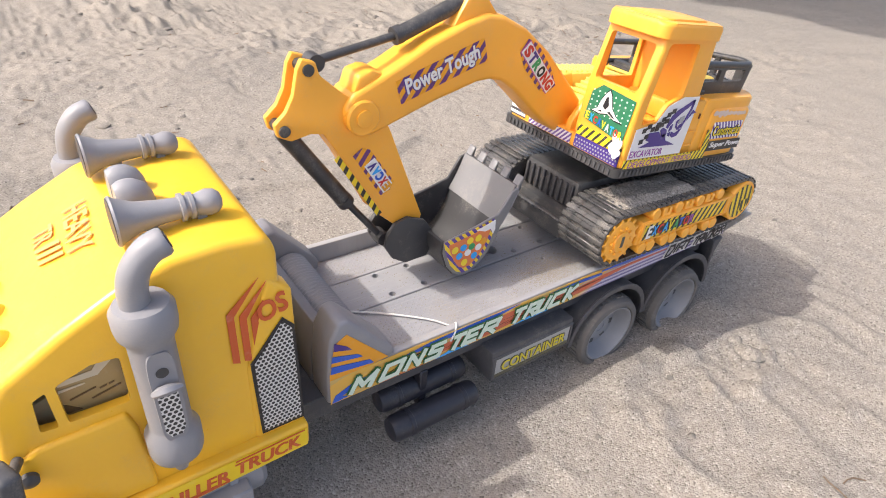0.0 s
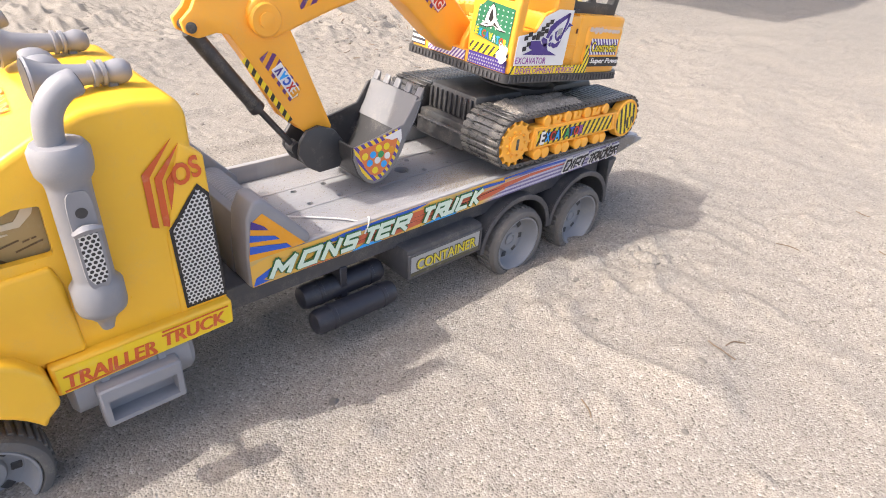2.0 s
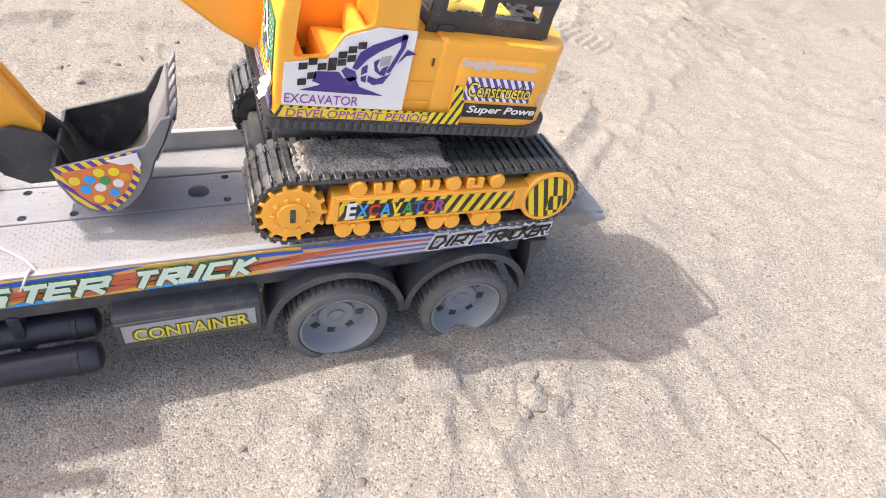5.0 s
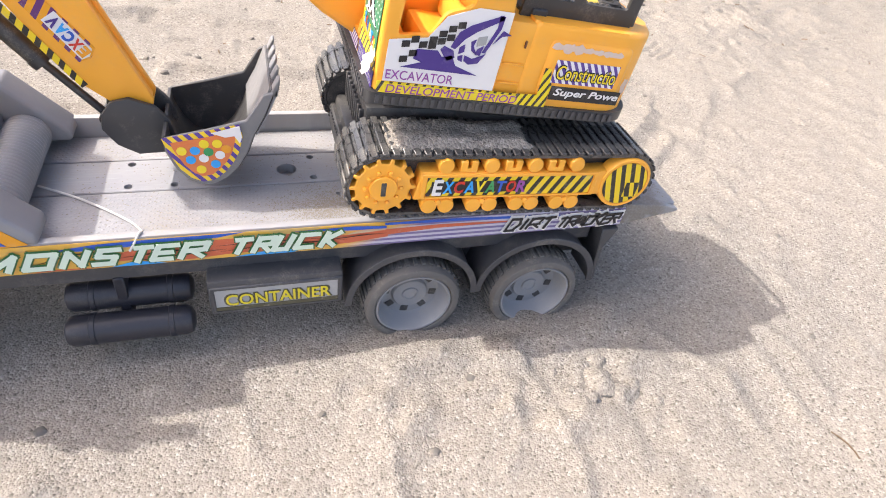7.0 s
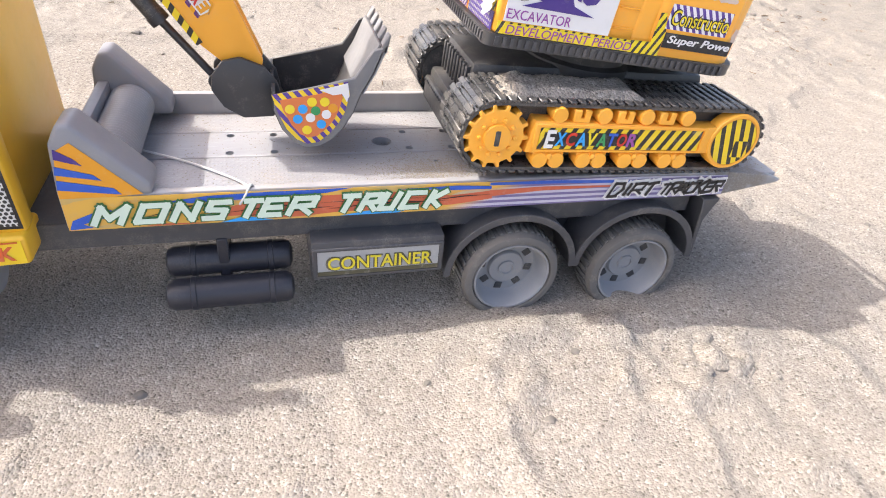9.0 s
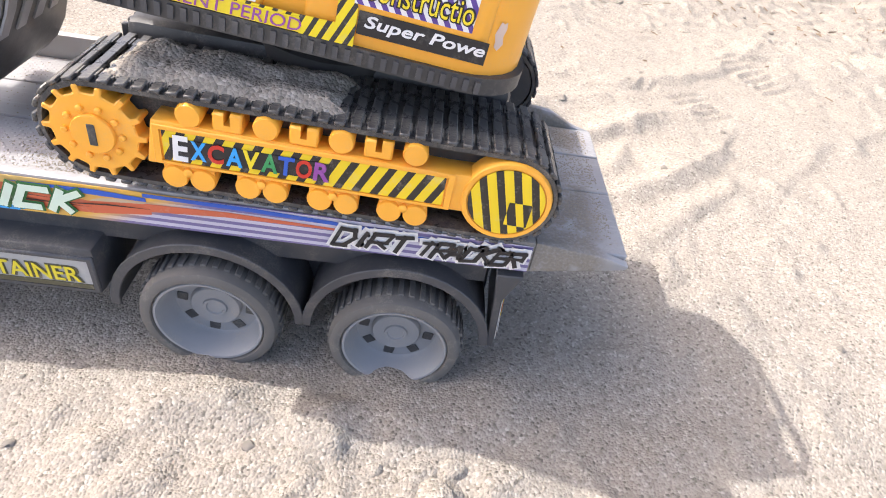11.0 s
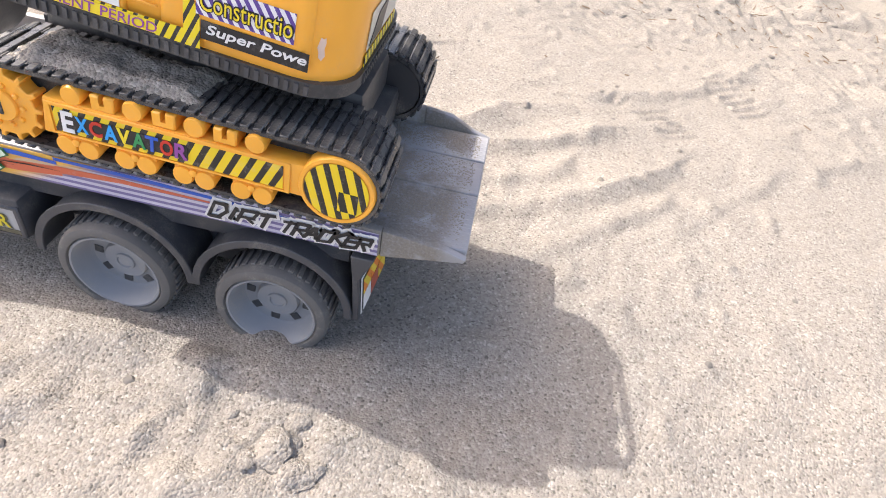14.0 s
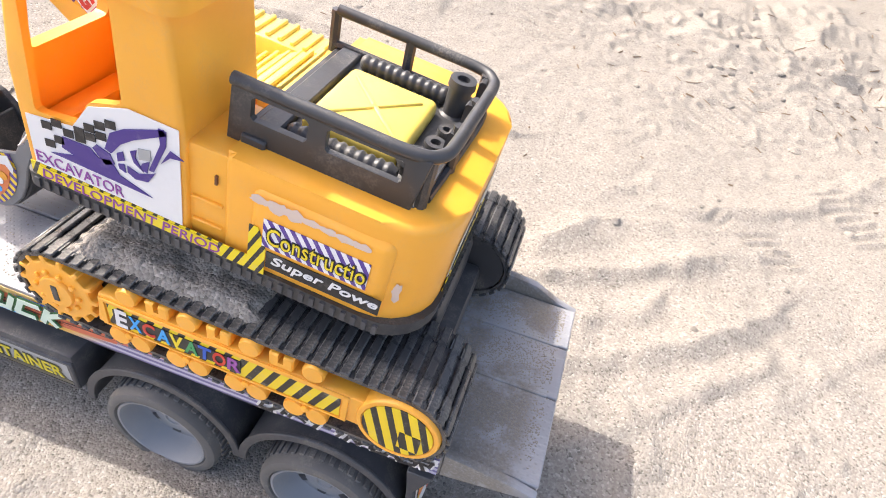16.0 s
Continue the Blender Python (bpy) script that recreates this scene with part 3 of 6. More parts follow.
def build_ground():
    gx, gy = graded(-0.50, 1.30, 0.0048, 120, 1.02), graded(-0.36, 1.15, 0.0048, 120, 1.02)
    xx, yy = np.meshgrid(gx, gy, indexing="ij")
    zz = ground_height(xx, yy)
    GRID.update(x=gx, y=gy, z=zz)
    n, m = xx.shape
    me = bpy.data.meshes.new("ground")
    co = np.stack([xx, yy, zz], -1).reshape(-1, 3)
    i = np.arange(n * m).reshape(n, m)
    quads = np.stack([i[:-1, :-1], i[1:, :-1], i[1:, 1:], i[:-1, 1:]], -1).reshape(-1, 4)
    me.vertices.add(len(co))
    me.vertices.foreach_set("co", co.ravel())
    me.loops.add(quads.size)
    me.loops.foreach_set("vertex_index", quads.ravel())
    me.polygons.add(len(quads))
    me.polygons.foreach_set("loop_start", np.arange(0, quads.size, 4))
    me.polygons.foreach_set("use_smooth", np.ones(len(quads), bool))
    me.update()
    me.validate()
    me.materials.append(SAND)
    return tagged(new("ground", me), "coarse pale grey-beige sand with furrows and prints", "ground", "", "structure")


build_ground()


# ---- toy truck ----
truck = thing("toy_truck", (0.15, 0.08, GROUND), "yellow plastic toy truck with a grey flatbed, half sunk in sand", "toy truck")
W = 0.164  # bed width


def build_bed():
    ys = ((0.007, 0.0703), (0.0717, 0.1163), (0.1177, W - 0.007))
    for k, (a, b) in enumerate(ys):
        bm = box(0.012, 0.5795, a, b, 0.007, 0.016, 0.0008, 1)
        if k == 1:
            holes = [rod((x, y, 0), (x, y, 0.03), 0.0033, seg=14) for x in (0.104, 0.139, 0.252, 0.29) for y in (0.078, 0.110)]
            holes.append(rod((0.23, 0.092, 0), (0.23, 0.092, 0.03), 0.0085, seg=20))
            holes.append(rod((0.501, 0.075, 0), (0.501, 0.075, 0.03), 0.003, seg=14))
            bm = cut(bm, *holes)
        if k == 0:
            bm = cut(bm, rod((0.27, 0.052, 0), (0.27, 0.052, 0.03), 0.0022, seg=12))
        part("bed_board", bm, BED_FLAT if k == 1 else BED_DOTS, truck, "scuffed light grey bed board" if k == 1 else "studded light grey bed board")
    part("bed_underside", box(0.004, 0.53, 0.003, W - 0.003, 0.0005, 0.0068), GREY, truck)
    for y in (0.0710, 0.1170):
        part("ridge", box(0.50, 0.572, y - 0.0012, y + 0.0012, 0.0152, 0.0172, 0.0006, 1), BED_FLAT, truck)
    for y0, y1, top in ((0.0, 0.0066, 0.0255), (W - 0.0066, W, 0.033)):
        pts = [(0.030, 0.0), (0.030, top + 0.002), (0.40, top), (0.522, top - 0.003), (0.522, 0.0)]
        rail = part("side_rail", prism(pts, y0, y1, 0.0012), BED_FLAT, truck, "grey side rail of the bed")
        cheek = [(0.5222, 0.0), (0.5222, top - 0.003), (0.545, top - 0.0055), (0.565, 0.0175), (0.580, 0.0128), (0.5785, 0.010)]
        part("ramp_cheek", prism(cheek, y0 + 0.0003, y1 - 0.0003, 0.0008), BED_FLAT, truck)
        if y0 == 0:
            m = near(y0)
            strip = part("printed_strip", slab([(0.0015, 0.0012), (0.5205, 0.0012), (0.5205, 0.0205), (0.40, 0.0238), (0.031, 0.0262), (0.0015, 0.0262)], m, 0.0009, 0.0003), SWIRL, rail, "multicoloured swirl sticker strip")
            for pts, mat, lift in (([(0.0924, 0.0061), (0.1079, 0.0144), (0.1234, 0.0181), (0.1679, 0.0194), (0.193, 0.0198), (0.2279, 0.0198), (0.2685, 0.014), (0.303, 0.0167), (0.303, 0.0094), (0.2704, 0.0057), (0.2317, 0.005), (0.1834, 0.0049), (0.1543, 0.0028), (0.1253, 0.0025), (0.1195, 0.0065)], RED_F, 0.0012),
                                   ([(0.0634, 0.0204), (0.0924, 0.0238), (0.135, 0.0248), (0.1659, 0.0249), (0.193, 0.0253), (0.1737, 0.0218), (0.1234, 0.0199), (0.0808, 0.0186)], BLUE_P, 0.0014),
                                   ([(0.0982, 0.0015), (0.1156, 0.0058), (0.135, 0.0015), (0.1234, 0.0015)], SKY_P, 0.0016),
                                   ([(0.1834, 0.0015), (0.2046, 0.0046), (0.2414, 0.0054), (0.2279, 0.0015), (0.193, 0.0015)], SKY_P, 0.0016),
                                   ([(0.0024, 0.0024), (0.0053, 0.009), (0.0247, 0.017), (0.0421, 0.0134), (0.0247, 0.0097), (0.0111, 0.0059), (0.0169, 0.0029), (0.0034, 0.0018)], BLUE_P, 0.0014),
                                   ([(0.2279, 0.022), (0.2743, 0.0228), (0.3014, 0.0209), (0.3014, 0.0184), (0.2704, 0.019)], BLUE_P, 0.0016),
                                   ([(0.044, 0.0015), (0.0634, 0.0031), (0.0924, 0.0019), (0.0846, 0.0015), (0.0576, 0.0015)], RED_F, 0.0012)):
                part("printed_flash", slab(pts, m, lift, 0.0001), mat, strip)
            for pts in ([(0.104, 0.0097), (0.135, 0.0129), (0.1659, 0.014), (0.135, 0.0118)],
                        [(0.1079, 0.0053), (0.1466, 0.0087), (0.1795, 0.0105), (0.1466, 0.0074)],
                        [(0.1698, 0.0138), (0.2124, 0.0152), (0.2511, 0.0134), (0.2124, 0.0141)],
                        [(0.1737, 0.0081), (0.2124, 0.0115), (0.2704, 0.0102), (0.2124, 0.0102)],
                        [(0.2414, 0.01), (0.2801, 0.0137), (0.303, 0.0136), (0.2801, 0.0128)],
                        [(0.0479, 0.0085), (0.0769, 0.017), (0.1001, 0.0175), (0.0769, 0.0157)]):
                part("printed_line", slab(pts, m, 0.0018, 0.0001), BLACK_P, strip)
            part("printed_flash", slab([(0.300, 0.0115), (0.345, 0.0145), (0.40, 0.0150), (0.455, 0.0140), (0.40, 0.0165), (0.345, 0.0182), (0.300, 0.0170)], m, 0.0015, 0.0001), RED_F, strip)
            part("printed_flash", slab([(0.300, 0.0215), (0.36, 0.0205), (0.42, 0.0180), (0.475, 0.0165), (0.42, 0.0205), (0.36, 0.0232), (0.300, 0.0240)], m, 0.0015, 0.0001), BLUE_P, strip)
            for c, a, b in (("M", 0.0169, 0.0425), ("O", 0.0432, 0.0676), ("N", 0.0665, 0.0881), ("S", 0.087, 0.1079), ("T", 0.1102, 0.1295), ("E", 0.1253, 0.147), ("R", 0.1446, 0.1683), ("T", 0.1799, 0.1988), ("R", 0.1965, 0.2166), ("U", 0.2114, 0.2302), ("C", 0.2279, 0.2492), ("K", 0.2476, 0.2662)):
                part("letter", strokes(c, a + 0.0012, b - 0.0080, 0.0066, 0.0190, 0.0064, m, 0.0021, 0.52), DKGREEN_P, strip, "dark green letter outline")
                part("letter", strokes(c, a + 0.0012, b - 0.0080, 0.0066, 0.0190, 0.0042, m, 0.0030, 0.52), PALE_P, strip, "pale green slanted letter")
            u = 0.4055
            for k, c in enumerate("DIRT TRACKER"):
                w = (0.0098 if k < 4 else 0.0068) * (0.45 if c in "I " else 1.0)
                if c != " ":
                    lo, hi = (0.0060, 0.0178) if k == 0 else (0.0072, 0.0168) if k < 4 else (0.0058 + 0.0010 * (k % 2), 0.0154 + 0.0010 * (k % 3 == 0))
                    part("letter", strokes(c, u, u + w, lo, hi, 0.0064, m, 0.0022, 0.45, k + 1), WHITE_P, strip, "white letter outline")
                    part("letter", strokes(c, u, u + w, lo, hi, 0.0026, m, 0.0033, 0.45, k + 1), BLACK_P, strip, "black brush letter")
                u += w + (0.0025 if k < 4 else 0.0019)
    # headboard
    wall = prism([(0.0, 0.0), (0.0, 0.030), (0.006, 0.055), (0.014, 0.055), (0.014, 0.0)], 0.030, W - 0.030, 0.001)
    head = part("headboard", wall, GREY, truck, "grey headboard behind the cab")
    prof = [(0.0, 0.0), (0.0, 0.030), (0.003, 0.064), (0.010, 0.077), (0.018, 0.078), (0.058, 0.034), (0.058, 0.0255), (0.0295, 0.0255), (0.0295, 0.0)]
    for y0, y1 in ((-0.0004, 0.029), (W - 0.029, W + 0.0004)):
        part("headboard_cheek", prism(prof, y0, y1, 0.003, 3), GREY, head, "sloped grey plastic cheek")
    roll = [(0.0150, 0.0)]
    for k in range(26):
        h = 0.002 + k * 0.0040
        roll += [(0.0165, h), (0.0172, h + 0.0012), (0.0165, h + 0.0026)]
    roll.append((0.0150, 0.1062))
    part("ribbed_roll", lathe(roll, (0.028, 0.029, 0.036), (0, 1, 0)), GREY, head, "ribbed grey roll")
    m = near(-0.0004)
    stick = [((0.0015, 0.001), (0.031, 0.001), (0.031, 0.026), (0.052, 0.0275), (0.016, 0.066), (0.006, 0.060), (0.0015, 0.030))]
    part("cheek_sticker", slab(stick[0], m, 0.0003), ORANGE_P, head, "orange and violet striped sticker")
    for a, b, mat in (((0.002, 0.033), 0.007, BLUE_P), ((0.003, 0.044), 0.006, BLUE_P), ((0.005, 0.055), 0.007, NAVY_P)):
        x, z = a
        part("sticker_band", slab([(x, z), (x + 0.034 - (z - 0.036) * 1.0, z - 0.005), (x + 0.030 - (z - 0.036) * 1.0, z - 0.005 + b * 0.7), (x + 0.001, z + b)], m, 0.0008), mat, head)


def build_underbody():
    chassis = part("chassis", box(-0.035, 0.50, 0.010, 0.154, -0.022, 0.0002, 0.001, 1), CHARCOAL, truck, "black plastic chassis")
    for y in (0.045, 0.119):
        part("beam", box(-0.30, -0.0352, y - 0.01, y + 0.01, -0.026, 0.0003, 0.001, 1), CHARCOAL, chassis)
    part("axle_case", box(0.30, 0.47, 0.036, 0.128, -0.075, -0.0222, 0.002, 1), CHARCOAL, chassis)
    crate = part("storage_box", prism([(0.160, -0.018), (0.266, -0.018), (0.2665, -0.053), (0.160, -0.053)], -0.008, 0.06, 0.003), CHARCOAL, truck, "black side box with a printed plate")
    part("box_rim", cut(box(0.161, 0.2655, -0.0095, -0.006, -0.0525, -0.0235, 0.001, 1), box(0.1645, 0.262, -0.02, 0.01, -0.0495, -0.0262)), CHARCOAL, crate)
    m = near(-0.0081)
    part("plate", slab(rect(0.165, 0.2615, -0.0492, -0.0265), m, 0.0002), SILVER_P, crate, "silver sticker plate")
    part("plate_edge", slab(rect(0.165, 0.2615, -0.0492, -0.0455), m, 0.0007), OLIVE_P, crate, "dark lower edge")
    part("lettering", heavy("CONTAINER", 0.1722, 0.2562, -0.0446, -0.0312, m, 0.0008, 0.0, 0.0011), OLIVE_P, crate, "dark olive outline")
    part("lettering", text("CONTAINER", 0.1728, 0.2556, -0.0438, -0.0320, m, 0.0013, 0.012), DULL_P, crate, "dull yellow lettering")
    for y, z in ((0.020, -0.0455), (-0.003, -0.0605)):
        r = 0.0122
        prof = [(r * 0.45, 0), (r * 0.85, 0.002), (r, 0.006), (r, 0.018), (r * 1.06, 0.0185), (r * 1.06, 0.022), (r, 0.0225), (r, 0.075), (r * 1.06, 0.0755), (r * 1.06, 0.079), (r, 0.0795), (r, 0.088), (r * 0.85, 0.092), (r * 0.45, 0.094)]
        tube = part("air_tank", lathe(prof, (0.053, y, z), (1, 0, 0), 24), TANK_BLACK, truck, "long blue-black air tank")
        part("bracket", box(0.092, 0.100, y + 0.0112, 0.04, z - 0.003, -0.02, 0.001, 1), TANK_BLACK, tube)
    # arches over the rear wheels
    for side in (0, 1):
        for cx in (0.3285, 0.4475):
            pts = [(cx - 0.0592 * math.cos(a), -0.0625 + 0.0565 * math.sin(a)) for a in (math.pi * k / 20 for k in range(21))]
            inner = [(cx - 0.0562 * math.cos(a), -0.0625 + 0.0532 * math.sin(a)) for a in (math.pi * k / 20 for k in range(20, -1, -1))]
            y0, y1 = (-0.006, 0.032) if not side else (W - 0.032, W + 0.006)
            arch = part("wheel_arch", prism(pts + inner, y0, y1, 0.0006, 1), CHARCOAL, truck, "black plastic mudguard")
            rim_o = [(cx - 0.0605 * math.cos(a), -0.0625 + 0.0580 * math.sin(a)) for a in (math.pi * k / 20 for k in range(21))]
            rim_i = [(cx - 0.0545 * math.cos(a), -0.0625 + 0.0515 * math.sin(a)) for a in (math.pi * k / 20 for k in range(20, -1, -1))]
            yl = y0 if not side else y1
            part("arch_lip", prism(rim_o + rim_i, yl - 0.0012, yl + 0.0014, 0.0005, 1), CHARCOAL, arch)
        yi0, yi1 = (0.0325, 0.0345) if not side else (W - 0.0345, W - 0.0325)
        part("arch_web", box(0.272, 0.505, yi0, yi1, -0.058, -0.001), CHARCOAL, truck)
        y0, y1 = (-0.004, 0.062) if not side else (W - 0.062, W + 0.004)
        bm = prism([(0.503, -0.002), (0.520, -0.002), (0.5105, -0.024), (0.5125, -0.066), (0.5075, -0.066), (0.5055, -0.024)], y0, y1, 0.0008, 1)
        lean = 0.07 if not side else -0.07
        yb = y0 if not side else y1
        for v in bm.verts:
            v.co.x += (v.co.y - yb) * lean
        flap = part("mudflap", bm, CHARCOAL, truck, "black mud flap with a reflective sticker")
        mm = facing((0.5106, -0.004, -0.026), (0.07, 1, 0), (-0.002, 0, 0.042)) if not side else facing((0.5106 + 0.07 * 0.066, y0, -0.026), (-0.07, 1, 0), (-0.002, 0, 0.042))
        part("flap_sticker", slab(rect(0.004, 0.062, -0.036, 0.001), mm, 0.0006), WHITE_P, flap, "orange and yellow reflective sticker")
        part("flap_field", slab(rect(0.006, 0.060, -0.034, -0.001), mm, 0.0011), BLACK_P, flap)
        for k in range(3):
            part("flap_panel", slab(rect(0.007 + k * 0.018, 0.0235 + k * 0.018, -0.0165, -0.002), mm, 0.0016), TAIL_STR, flap)
            part("flap_panel", slab(rect(0.007 + k * 0.018, 0.0235 + k * 0.018, -0.033, -0.0180), mm, 0.0016), (WHITE_P, FLAP_RED, TAIL_STR)[k], flap)
    # grey tank behind the front wheel
    r = 0.0235
    prof = [(r * 0.8, 0), (r, 0.003), (r, 0.020), (r * 1.07, 0.0205), (r * 1.07, 0.026), (r, 0.0265), (r, 0.060), (r * 1.07, 0.0605), (r * 1.07, 0.066), (r, 0.0665), (r, 0.084), (r * 0.85, 0.088)]
    fuel = part("fuel_tank", lathe(prof, (-0.143, 0.012, -0.032), (1, 0, 0)), TANK_GREY, truck, "ribbed grey fuel tank")
    step = cut(box(-0.128, -0.070, -0.022, -0.006, -0.059, -0.024, 0.0015, 1), box(-0.123, -0.075, -0.03, -0.0085, -0.054, -0.035))
    part("step_frame", step, TANK_GREY, fuel)


def build_wheel(cx, cz, side):
    """A ribbed rubber tyre on a grey five-hole rim, outer face towards the side."""
    y = -0.012 if side < 0 else W + 0.012
    d = (0, side, 0)
    inner = (cx, y - side * 0.030, cz)
    prof = [(0.034, 0.0), (0.041, 0.001), (0.0435, 0.004), (0.0435, 0.026), (0.0420, 0.0295), (0.039, 0.0310), (0.0358, 0.0305), (0.0345, 0.027), (0.0345, 0.004)]
    wheel = part("wheel", lathe([(0.012, 0.002), (0.030, 0.003), (0.030, 0.008), (0.012, 0.008)], inner, d, 24), RIM_GREY, truck, "grey toy wheel")
    tyre = part("tyre", lathe(prof, inner, d, 44), TYRE, wheel, "sandy black rubber tyre")
    lugs = []
    for k in range(40):
        a = 2 * math.pi * k / 40
        b = box(-0.0018, 0.0018, -0.0098, 0.0098, 0.0430, 0.0450, 0.0004, 1)
        lugs.append(xf(b, Matrix.Translation((cx, y - side * 0.0165, cz)) @ Matrix.Rotation(a, 4, "Y")))
    part("tread", join(*lugs), TYRE, tyre)
    rim = [(0.0348, 0.0), (0.0348, 0.0190), (0.0340, 0.0202), (0.0326, 0.0200), (0.0318, 0.0184), (0.0290, 0.0040), (0.0270, 0.0016), (0.0166, 0.0014), (0.0162, 0.0044), (0.0154, 0.0052), (0.0078, 0.0052), (0.0074, 0.0066), (0.0058, 0.0068), (0.0052, 0.0056), (0.0030, 0.0058)]
    bm = lathe(rim, (cx, y - side * 0.0205, cz), d, 48)
    rim_ob = part("rim", bm, RIM_GREY, wheel, "dusty grey dished rim with square holes")
    # rim stays solid; black plates paint the shade inside its square holes
    for k in range(8):
        a = 2 * math.pi * (k + 0.2) / 8
        b = box(-0.0036, 0.0036, -0.0006, 0.0008, 0.0186, 0.0256, 0.0008, 1)
        yy = y - side * 0.0186
        part("rim_hole_shade", xf(b, Matrix.Translation((cx, yy, cz)) @ Matrix.Rotation(a, 4, "Y")), BLACK, rim_ob)


def build_cab():
    outline = [(-0.030, -0.004), (-0.030, 0.158), (-0.036, 0.168), (-0.060, 0.171), (-0.090, 0.169), (-0.115, 0.160), (-0.150, 0.141), (-0.182, 0.121), (-0.190, 0.108), (-0.194, 0.080), (-0.200, 0.030), (-0.200, -0.004)]
    hollow = [(-0.034, -0.02), (-0.034, 0.150), (-0.060, 0.160), (-0.088, 0.161), (-0.148, 0.133), (-0.178, 0.114), (-0.186, 0.100), (-0.192, 0.030), (-0.192, -0.02)]
    y0, y1 = -0.004, W - 0.004
    shell = cut(prism(outline, y0, y1, 0.009, 4), prism(hollow, y0 + 0.006, y1 - 0.006),
                prism([(-0.158, 0.0815), (-0.126, 0.0815), (-0.1255, 0.116), (-0.140, 0.117), (-0.1585, 0.110)], -0.03, W + 0.03, 0.002),
                prism([(-0.172, 0.082), (-0.163, 0.081), (-0.1635, 0.108), (-0.170, 0.105)], -0.03, W + 0.03, 0.0015),
                box(-0.25, -0.180, 0.016, W - 0.016, 0.084, 0.114, 0.004))
    cab = part("cab", shell, YELLOW, truck, "glossy yellow truck cab", 35)
    part("windscreen", prism([(-0.1895, 0.080), (-0.1865, 0.080), (-0.1800, 0.116), (-0.1830, 0.116)], 0.010, W - 0.010), GLASS_TINT, cab, "dull plastic windscreen")
    part("interior", join(box(-0.158, -0.048, 0.010, W - 0.010, 0.030, 0.100, 0.010, 3), box(-0.085, -0.050, 0.012, W - 0.012, 0.060, 0.135, 0.012, 3),
                          prism([(-0.182, 0.04), (-0.182, 0.085), (-0.162, 0.092), (-0.150, 0.04)], 0.012, W - 0.012, 0.004)), CREAM, cab, "cream plastic cab interior")
    # printed card behind the side window
    mw = near(0.0068)
    card = part("window_card", slab(rect(-0.1605, -0.1215, 0.078, 0.1185), mw, 0.0, 0.0010), TAN_P, cab, "tan printed card behind the side window")
    part("card_shape", slab([(-0.158, 0.1045), (-0.140, 0.1055), (-0.1315, 0.1165), (-0.1265, 0.1165), (-0.130, 0.108), (-0.138, 0.1010), (-0.158, 0.1010)], mw, 0.0013), CREAM_P, card)
    part("card_shape", slab([(-0.1585, 0.0985), (-0.145, 0.0985), (-0.145, 0.0975), (-0.1585, 0.0965)], mw, 0.0013), CREAM_P, card)
    part("card_shape", slab([(-0.1595, 0.080), (-0.150, 0.080), (-0.157, 0.0865), (-0.1595, 0.088)], mw, 0.0013), BROWN_P, card)
    for u, v, w in ((-0.1545, 0.0885, 0.014), (-0.1390, 0.0900, 0.004), (-0.1340, 0.0910, 0.003), (-0.1440, 0.0845, 0.016)):
        part("card_shape", slab([(u, v), (u + w, v + w * 0.25), (u + w, v + w * 0.25 + 0.0010), (u, v + 0.0010)], mw, 0.0013), BROWN_P, card)
    part("steering_wheel", sweep([(-0.163 + 0.004 * math.cos(a), 0.046 + 0.018 * math.sin(a), 0.094 + 0.016 * math.cos(a)) for a in (2 * math.pi * k / 24 for k in range(24))], 0.0022, 8, closed=True), BLACK, cab)
    # bulged door panel, rear corner rib, sill and arch
    part("door_panel", prism([(-0.194, 0.004), (-0.194, 0.060), (-0.178, 0.073), (-0.130, 0.075), (-0.126, 0.060), (-0.124, 0.004)], -0.0075, 0.004, 0.003, 3), YELLOW, cab)
    part("corner_post", prism([(-0.0585, 0.004), (-0.0585, 0.070), (-0.0400, 0.140), (-0.0235, 0.126), (-0.0215, 0.004)], -0.0055, 0.012, 0.003, 3), YELLOW, cab)
    sill = part("sill", prism([(-0.150, -0.022), (-0.022, -0.016), (-0.0215, 0.006), (-0.150, 0.004)], -0.013, 0.02, 0.003, 3), YELLOW, cab, "yellow sill with red lettering")
    part("sill", prism([(-0.150, -0.022), (-0.022, -0.016), (-0.0215, 0.006), (-0.150, 0.004)], W - 0.02, W + 0.013, 0.003, 3), YELLOW, cab)
    m = near(-0.013)
    part("sill_sticker", slab([(-0.147, -0.0195), (-0.024, -0.0140), (-0.024, 0.0035), (-0.147, 0.0015)], m, 0.0003), LABEL_Y, sill)
    part("lettering", heavy("TRAILLER", -0.143, -0.083, -0.0150, -0.0040, m, 0.0009, 0.15, 0.0006, 1.5), ORRED_P, sill, "red lettering")
    part("lettering", heavy("TRUCK", -0.077, -0.030, -0.0120, -0.0008, m, 0.0009, 0.15, 0.0006, 1.5), ORRED_P, sill, "red lettering")
    part("underline", slab([(-0.145, -0.0182), (-0.083, -0.0155), (-0.083, -0.0142), (-0.145, -0.0169)], m, 0.0009), ORRED_P, sill)
    part("underline", slab([(-0.077, 0.0004), (-0.026, 0.0021), (-0.026, 0.0033), (-0.077, 0.0016)], m, 0.0009), ORRED_P, sill)
    arc = [(-0.212 + 0.057 * math.cos(a), -0.064 + 0.056 * math.sin(a)) for a in (math.radians(d) for d in range(28, 165, 8))]
    guard = [(-0.152, 0.004), (-0.149, -0.022), (-0.158, -0.030)] + arc + [(-0.275, -0.040), (-0.330, -0.030), (-0.330, 0.030), (-0.225, 0.036), (-0.185, 0.030), (-0.165, 0.020)]
